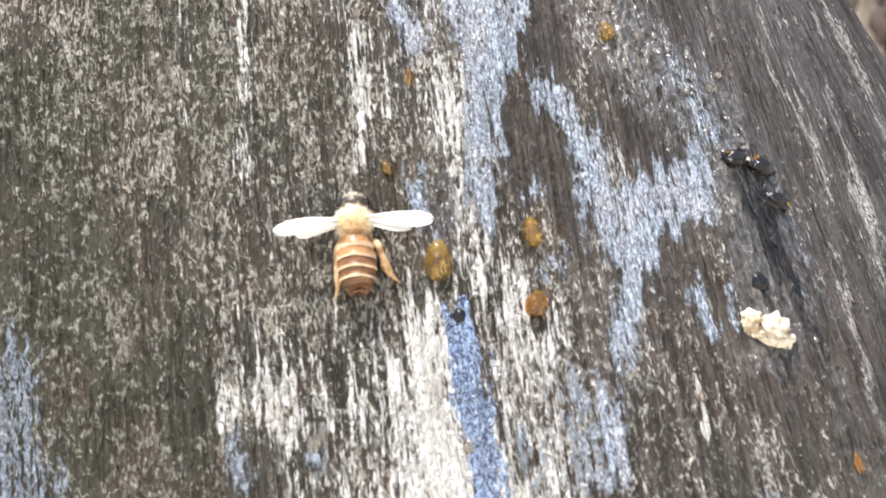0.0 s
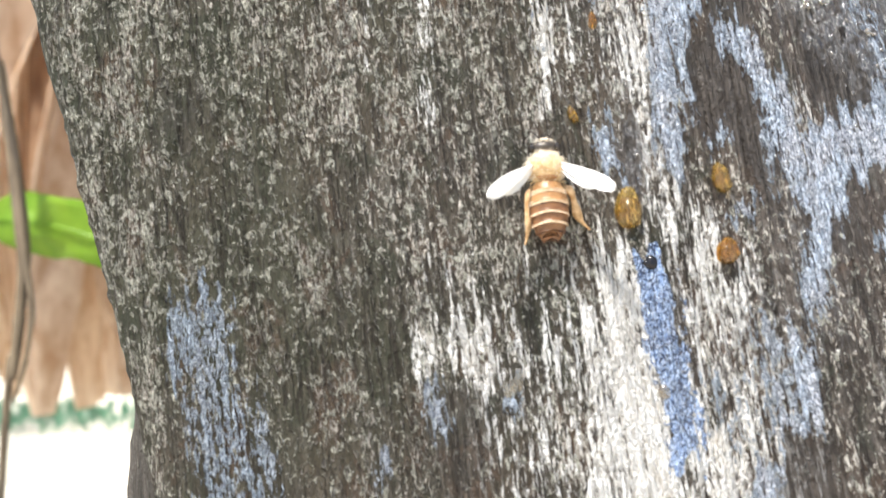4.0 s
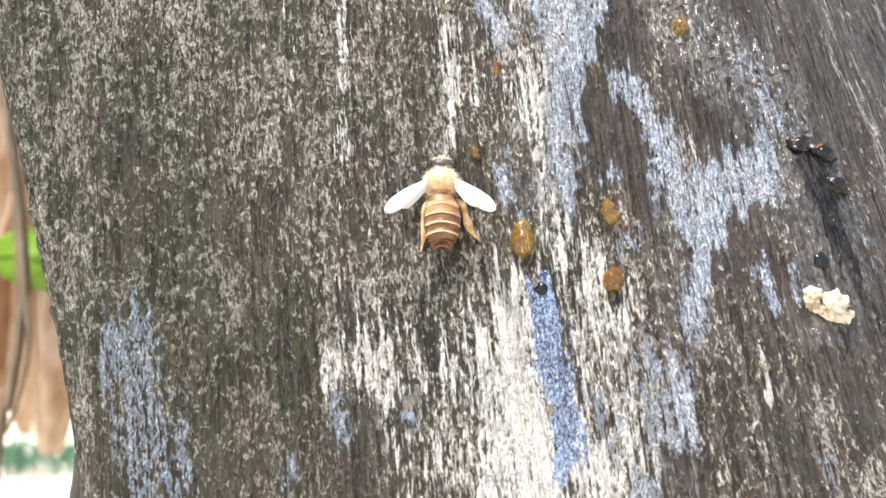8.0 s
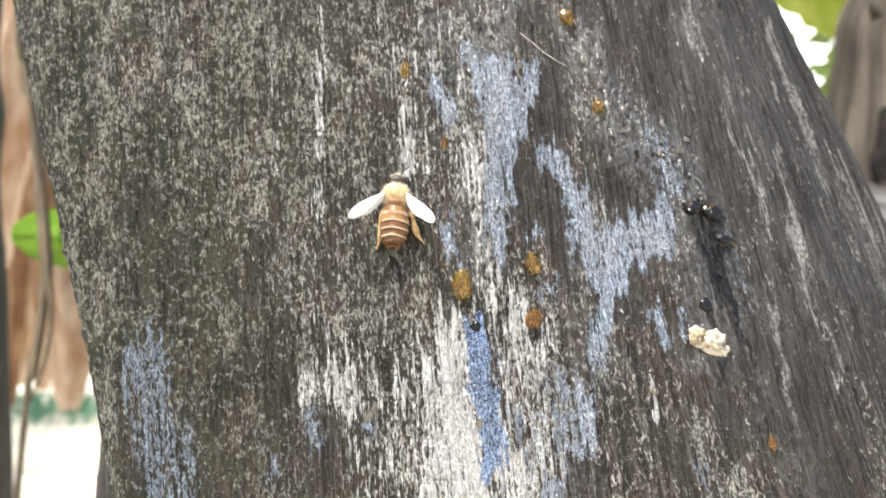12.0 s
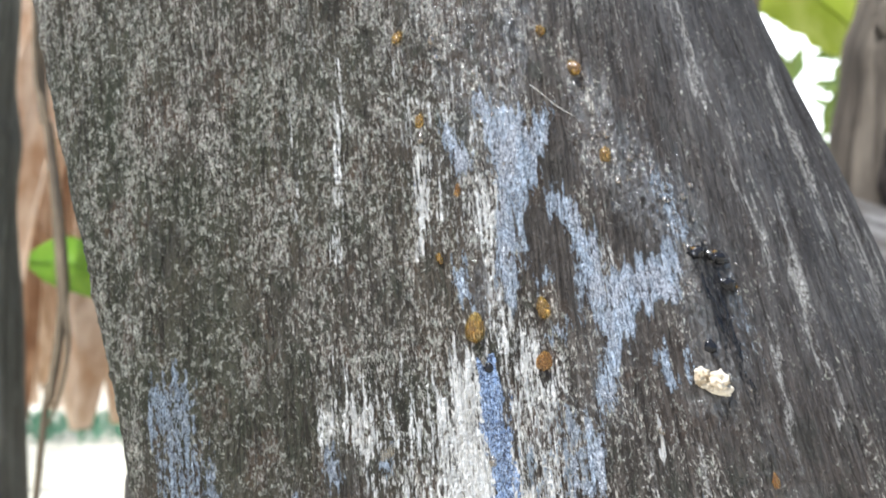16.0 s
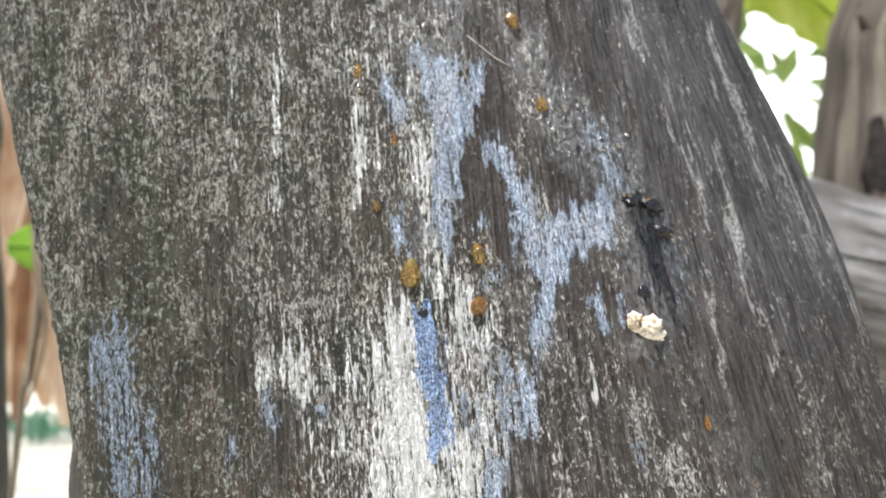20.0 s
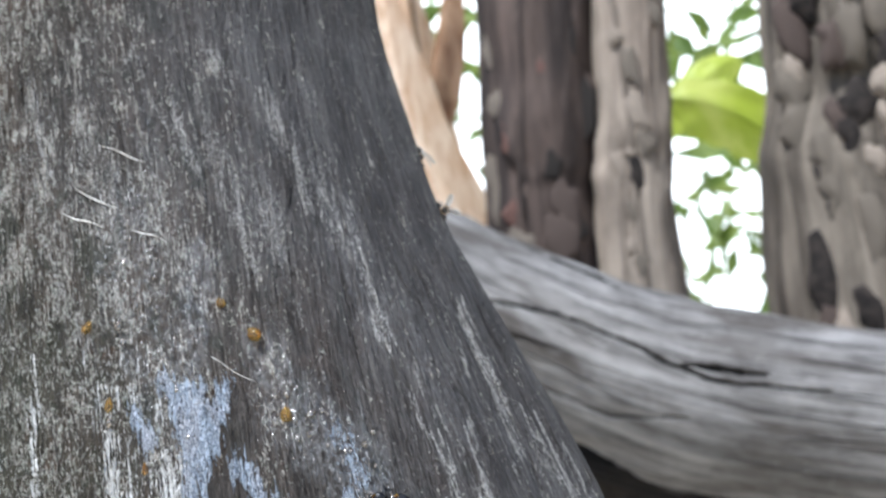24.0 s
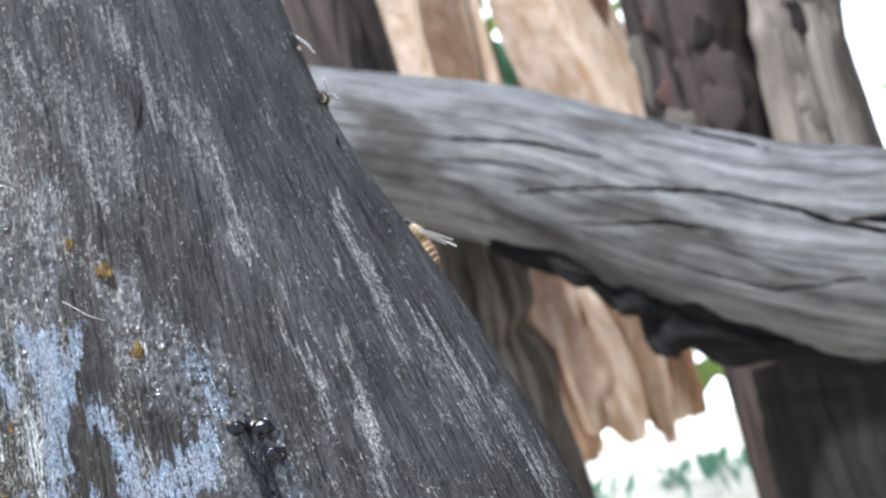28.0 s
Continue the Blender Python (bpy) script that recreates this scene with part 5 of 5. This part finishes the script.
def tergite(y0, y1, r0, r1, lip, low):
    """One ring of the abdomen, domed above, overlapping the next with a thin lip."""
    bm = bmesh.new()
    rows = []
    for k in range(7):
        f = k / 6
        y, r = y0 + (y1 - y0) * f, r0 + (r1 - r0) * f + lip * (f**3)
        ring = []
        for a in range(28):
            w = 2 * math.pi * a / 28
            chevron = 0.3 * abs(math.cos(w)) ** 1.5 * (0.4 + 0.6 * f)
            ring.append(bm.verts.new(Vector((r * math.cos(w), y - chevron, low + r * 0.86 * math.sin(w))) * MM))
        rows.append(ring)
    for p, q in zip(rows, rows[1:]):
        for a in range(28):
            bm.faces.new((p[a], p[(a + 1) % 28], q[(a + 1) % 28], q[a]))
    bm.faces.new(rows[0])
    bm.faces.new(list(reversed(rows[-1])))
    return bm


def wing_mesh(length, width, seed):
    """A wing blade along +x from its root, with raised veins and a rounded tip."""
    bm = bmesh.new()
    n, m = 22, 9
    grid = []
    for i in range(n):
        f = i / (n - 1)
        lead = 0.5 * width * (0.25 + 0.75 * math.sin(min(1, f * 1.35) * math.pi / 2)) * math.sqrt(max(0.0, 1 - max(0, (f - 0.72) / 0.28) ** 2))
        trail = 0.9 * lead + 0.12 * width * math.sin(f * math.pi)
        row = []
        for j in range(m):
            g = j / (m - 1)
            vein = 0.03 * abs(math.sin(g * math.pi * 3 + f * 2)) ** 6
            row.append(bm.verts.new(Vector((f * length, lead - g * (lead + trail), 0.12 * math.sin(f * 3) + vein + 0.1 * math.sin(g * 5 + seed))) * MM))
        grid.append(row)
    for a, b in zip(grid, grid[1:]):
        for j in range(m - 1):
            bm.faces.new((a[j], b[j], b[j + 1], a[j + 1]))
    bmesh.ops.remove_doubles(bm, verts=bm.verts, dist=1e-6)
    solid = bmesh.ops.solidify(bm, geom=bm.faces[:], thickness=0.025 * MM)
    return bm


def leg(bee, points, radii, mat=None):
    ob = bar("leg", [tuple(c * MM for c in p) for p in points], [r * MM for r in radii], mat or BEE_LEG, bee, 10, 22, 0.15, 3)
    return ob


def honey_bee(m, label):
    """A worker bee: local y towards the head, z away from the surface that it stands on."""
    bee = thing("honey_bee", m, label, "bee")
    bm = bmesh.new()
    ball(bm, (0, 2.35, 2.0), (1.85, 1.65, 1.5), 24)
    thorax = part("thorax", bm, BEE_FUZZ, bee)
    part("fuzz", fuzz(1500, (0, 2.35, 2.0), (1.88, 1.67, 1.42), 0.36, 3), BEE_HAIR, thorax, "cream golden hair")
    bm = bmesh.new()
    ball(bm, (0, 2.55, 2.35), (1.2, 0.95, 1.25), 20)
    part("shield", bm, BEE_SHIELD, thorax, "golden brown shield of the back")
    bm = bmesh.new()
    ball(bm, (0, 1.35, 2.7), (1.05, 0.42, 0.6), 18)
    part("scutellum", bm, BEE_AMBER, thorax, "smooth amber plate behind the thorax")
    bm = bmesh.new()
    ball(bm, (0, 4.45, 1.55), (1.5, 0.78, 1.15), 20)
    head = part("head", bm, BEE_DARK, bee, "dark head with a pale face")
    part("fuzz", fuzz(700, (0, 4.75, 1.55), (1.05, 0.62, 1.0), 0.22, 5), BEE_HAIR, head, "pale face hair")
    for s in (-1, 1):
        bm = bmesh.new()
        ball(bm, (1.22 * s, 4.4, 1.75), (0.42, 0.62, 0.8), 16)
        part("eye", bm, BEE_EYE, head, "glossy black compound eye")
        bar("antenna", [(0.35 * s * MM, 5.1 * MM, 1.9 * MM), (0.7 * s * MM, 5.6 * MM, 2.2 * MM), (1.0 * s * MM, 6.1 * MM, 1.6 * MM), (1.25 * s * MM, 6.6 * MM, 1.0 * MM)], [0.09 * MM, 0.09 * MM, 0.11 * MM, 0.09 * MM], BEE_DARK, head, 8, 16)
    # abdomen of six rings with pale hair bands between them
    ends = [0.95, 0.05, -0.95, -1.95, -2.9, -3.8, -4.55]
    rads = [1.25, 1.75, 1.9, 1.88, 1.7, 1.35, 0.7]
    skins = [BEE_AMBER, BEE_AMBER, BEE_BROWN, BEE_BROWN, BEE_BROWN, BEE_BROWN]
    abdomen = part("abdomen", tergite(1.1, -4.2, 1.1, 0.8, 0, 1.9), BEE_BROWN, bee)
    for k in range(6):
        low = 2.05 - 0.1 * k
        part("tergite", tergite(ends[k], ends[k + 1], rads[k], rads[k + 1], 0.05, low), skins[k], abdomen)
        if k < 4:
            r = rads[k + 1]
            part("hair_band", tergite(ends[k + 1] + 0.1, ends[k + 1] - 0.2, r + 0.03, r + 0.05, 0.0, low - 0.03), BEE_BAND, abdomen, "pale cream hair band")
    part("fuzz", fuzz(260, (0, 0.7, 2.0), (1.6, 0.6, 1.4), 0.35, 9), BEE_FUZZ, abdomen, "hair at the waist")
    wings = []
    for s in (-1, 1):
        for name, root, size in (("forewing", (1.3 * s, 2.5, 2.9), (6.5, 1.5)), ("hindwing", (1.35 * s, 2.1, 2.75), (4.4, 1.2))):
            w = part(name, wing_mesh(size[0], size[1], s), WING, bee, "whitish clear veined wing")
            w["root"] = [c * MM for c in root]
            w["flank"] = s
            wings.append(w)
    leg(bee, [(1.5, 0.6, 1.2), (2.1, 0.1, 1.9), (2.45, -0.9, 1.6), (2.75, -2.0, 0.9), (3.3, -2.9, 0.35), (4.0, -3.6, 0.1)], [0.26, 0.4, 0.3, 0.5, 0.2, 0.09])
    leg(bee, [(-1.4, 0.6, 1.0), (-1.8, 0.0, 1.3), (-1.95, -1.2, 1.1), (-1.95, -2.6, 0.7), (-2.15, -3.8, 0.3), (-2.4, -4.7, 0.1)], [0.26, 0.34, 0.32, 0.4, 0.18, 0.09])
    for s in (-1, 1):
        leg(bee, [(1.3 * s, 1.9, 1.2), (2.3 * s, 1.7, 1.9), (2.8 * s, 0.9, 1.0), (3.1 * s, 0.4, 0.15)], [0.2, 0.22, 0.16, 0.08], BEE_DARK)
        leg(bee, [(0.9 * s, 3.1, 0.8), (1.4 * s, 3.7, 1.0), (1.45 * s, 4.5, 0.5), (1.2 * s, 5.0, 0.1)], [0.18, 0.18, 0.14, 0.08], BEE_DARK)
    return bee, wings


def wing_pose(w, sweep, lift, twist=0.0):
    """Sweep: degrees back from straight out; lift: degrees up from the back's plane."""
    s = w["flank"]
    m = Matrix.Translation(w["root"])
    turn = pose(0, 0, 0, 0, 0, -sweep) if s > 0 else pose(0, 0, 0, 0, 0, 180 + sweep)
    return m @ turn @ pose(0, 0, 0, twist * s, -lift, 0)


BEE, BEE_WINGS = honey_bee(on_log(-8.3, 3.0, 0, 0.2), "honey bee with brown and cream striped abdomen climbing the log")


def settled(wings, sweep, lift):
    for w in wings:
        w.matrix_basis = wing_pose(w, sweep + (4 if w.name.startswith("hind") else 0), lift)


# bees that cling to the far edge of the log
def side_pose(x, y, z, turn):
    """A pose on the log's far side: local y up along the edge, local z out of it."""
    up = Vector((-0.36, 0.0, 0.93)).normalized()
    out = Vector((0.9, 0.25, 0.35))
    out = (out - up * out.dot(up)).normalized()
    m = Matrix((up.cross(out), up, out)).transposed().to_4x4()
    return Matrix.Translation(Vector((x, y, z)) * MM) @ m @ pose(0, 0, 0, 0, 0, turn)


EDGE, EDGE_WINGS = honey_bee(side_pose(49.3, 36.0, 33.1, 8), "honey bee with folded wings clinging to the log's edge")
settled(EDGE_WINGS, 74, 34)


def small_bee(m, label):
    """A small stingless bee with a curled dark body."""
    bee = thing("small_bee", m, label, "bee", "small bees on the log's edge")
    bm = bmesh.new()
    ball(bm, (0, 0.4, 1.1), (0.75, 0.8, 0.75))
    part("thorax", bm, BEE_DARK, bee)
    bm = bmesh.new()
    ball(bm, (0, 1.35, 0.95), (0.7, 0.42, 0.6))
    part("head", bm, BEE_DARK, bee)
    for k in range(3):
        part("tergite", tergite(-0.3 - 0.6 * k, -0.9 - 0.55 * k, 0.72 - 0.08 * k, 0.66 - 0.16 * k, 0.04, 1.1 - 0.12 * k), (BEE_DARK, BEE_BAND, BEE_DARK)[k], bee)
    for s in (-1, 1):
        w = part("wing", wing_mesh(3.2, 1.1, s), WING, bee, "clear wing")
        w.matrix_basis = pose(0.3 * s * MM, 0.3 * MM, 1.7 * MM, 0, -14, -68 if s > 0 else 248)
        for f in (1.0, 0.3, -0.4):
            bar("leg", [(0.5 * s * MM, f * MM, 0.7 * MM), (1.1 * s * MM, f * MM, 0.9 * MM), (1.4 * s * MM, (f - 0.4) * MM, 0.05 * MM)], [0.09 * MM, 0.1 * MM, 0.05 * MM], BEE_DARK, bee, 6, 10)
    return bee


small_bee(side_pose(38.9, 29.0, 72.0, 15) @ Matrix.Scale(1.25, 4), "small dark bee with pale bands curled on the log's edge")
small_bee(side_pose(42.4, 28.2, 60.0, -70) @ Matrix.Scale(1.3, 4), "small dark bee with raised wings on the log's edge")


def walk_bees():
    spots = [(0, -8.0, 1.2, 3), (1, -8.1, 0.6, 2), (3, -8.0, 0.7, 2), (5.5, -8.2, 2.8, 1), (6, -8.3, 2.9, 0), (8, -8.6, 3.3, 0), (9, -8.7, 4.3, 0), (9.5, -8.6, 5.2, 0), (11, -8.7, 7.6, -2), (12, -8.9, 9.2, -3), (13, -9.0, 10.8, -3), (13.5, -9.0, 10.6, -3)]
    rows = [(t, on_log(x, z, turn, 0.2)) for t, x, z, turn in spots]
    away = pose(-0.03, -0.02, 0.04, 80, 0, 20)
    rows += [(14.0, on_log(-9.2, 11.0, -3, 1.5)), (14.4, away), (14.9, pose(-0.15, -0.04, 0.16, 80, 0, 50)), (15.4, pose(-0.5, -0.1, 0.45, 80, 0, 60)), (28, pose(-2.5, -0.3, 1.6, 80, 0, 60))]
    walk(BEE, rows)
    hidden = side_pose(42.0, 50.0, 30.0, 8)
    walk(EDGE, [(0, hidden), (25.9, hidden), (26.7, side_pose(48.4, 38.0, 32.6, 8)), (27.2, side_pose(49.3, 36.0, 33.1, 8)), (28, side_pose(49.3, 36.0, 33.1, 6))])
    for w in BEE_WINGS:
        back = 4 if w.name.startswith("hind") else 0
        keys = [(0, 6, 0), (0.3, 12, 30), (0.6, 20, 36), (1.0, 22, 36), (5.5, 42, 24), (13.5, 44, 24), (14.0, 0, 10)]
        keys += [(14.0 + 0.1 * k, 0, -20 if k % 2 else 45) for k in range(1, 15)] + [(28, 0, 20)]
        walk(w, [(t, wing_pose(w, sweep + back, lift)) for t, sweep, lift in keys])


def motions():
    """Keys the bee that climbs the log and then flies off."""
    walk_bees()


motions()
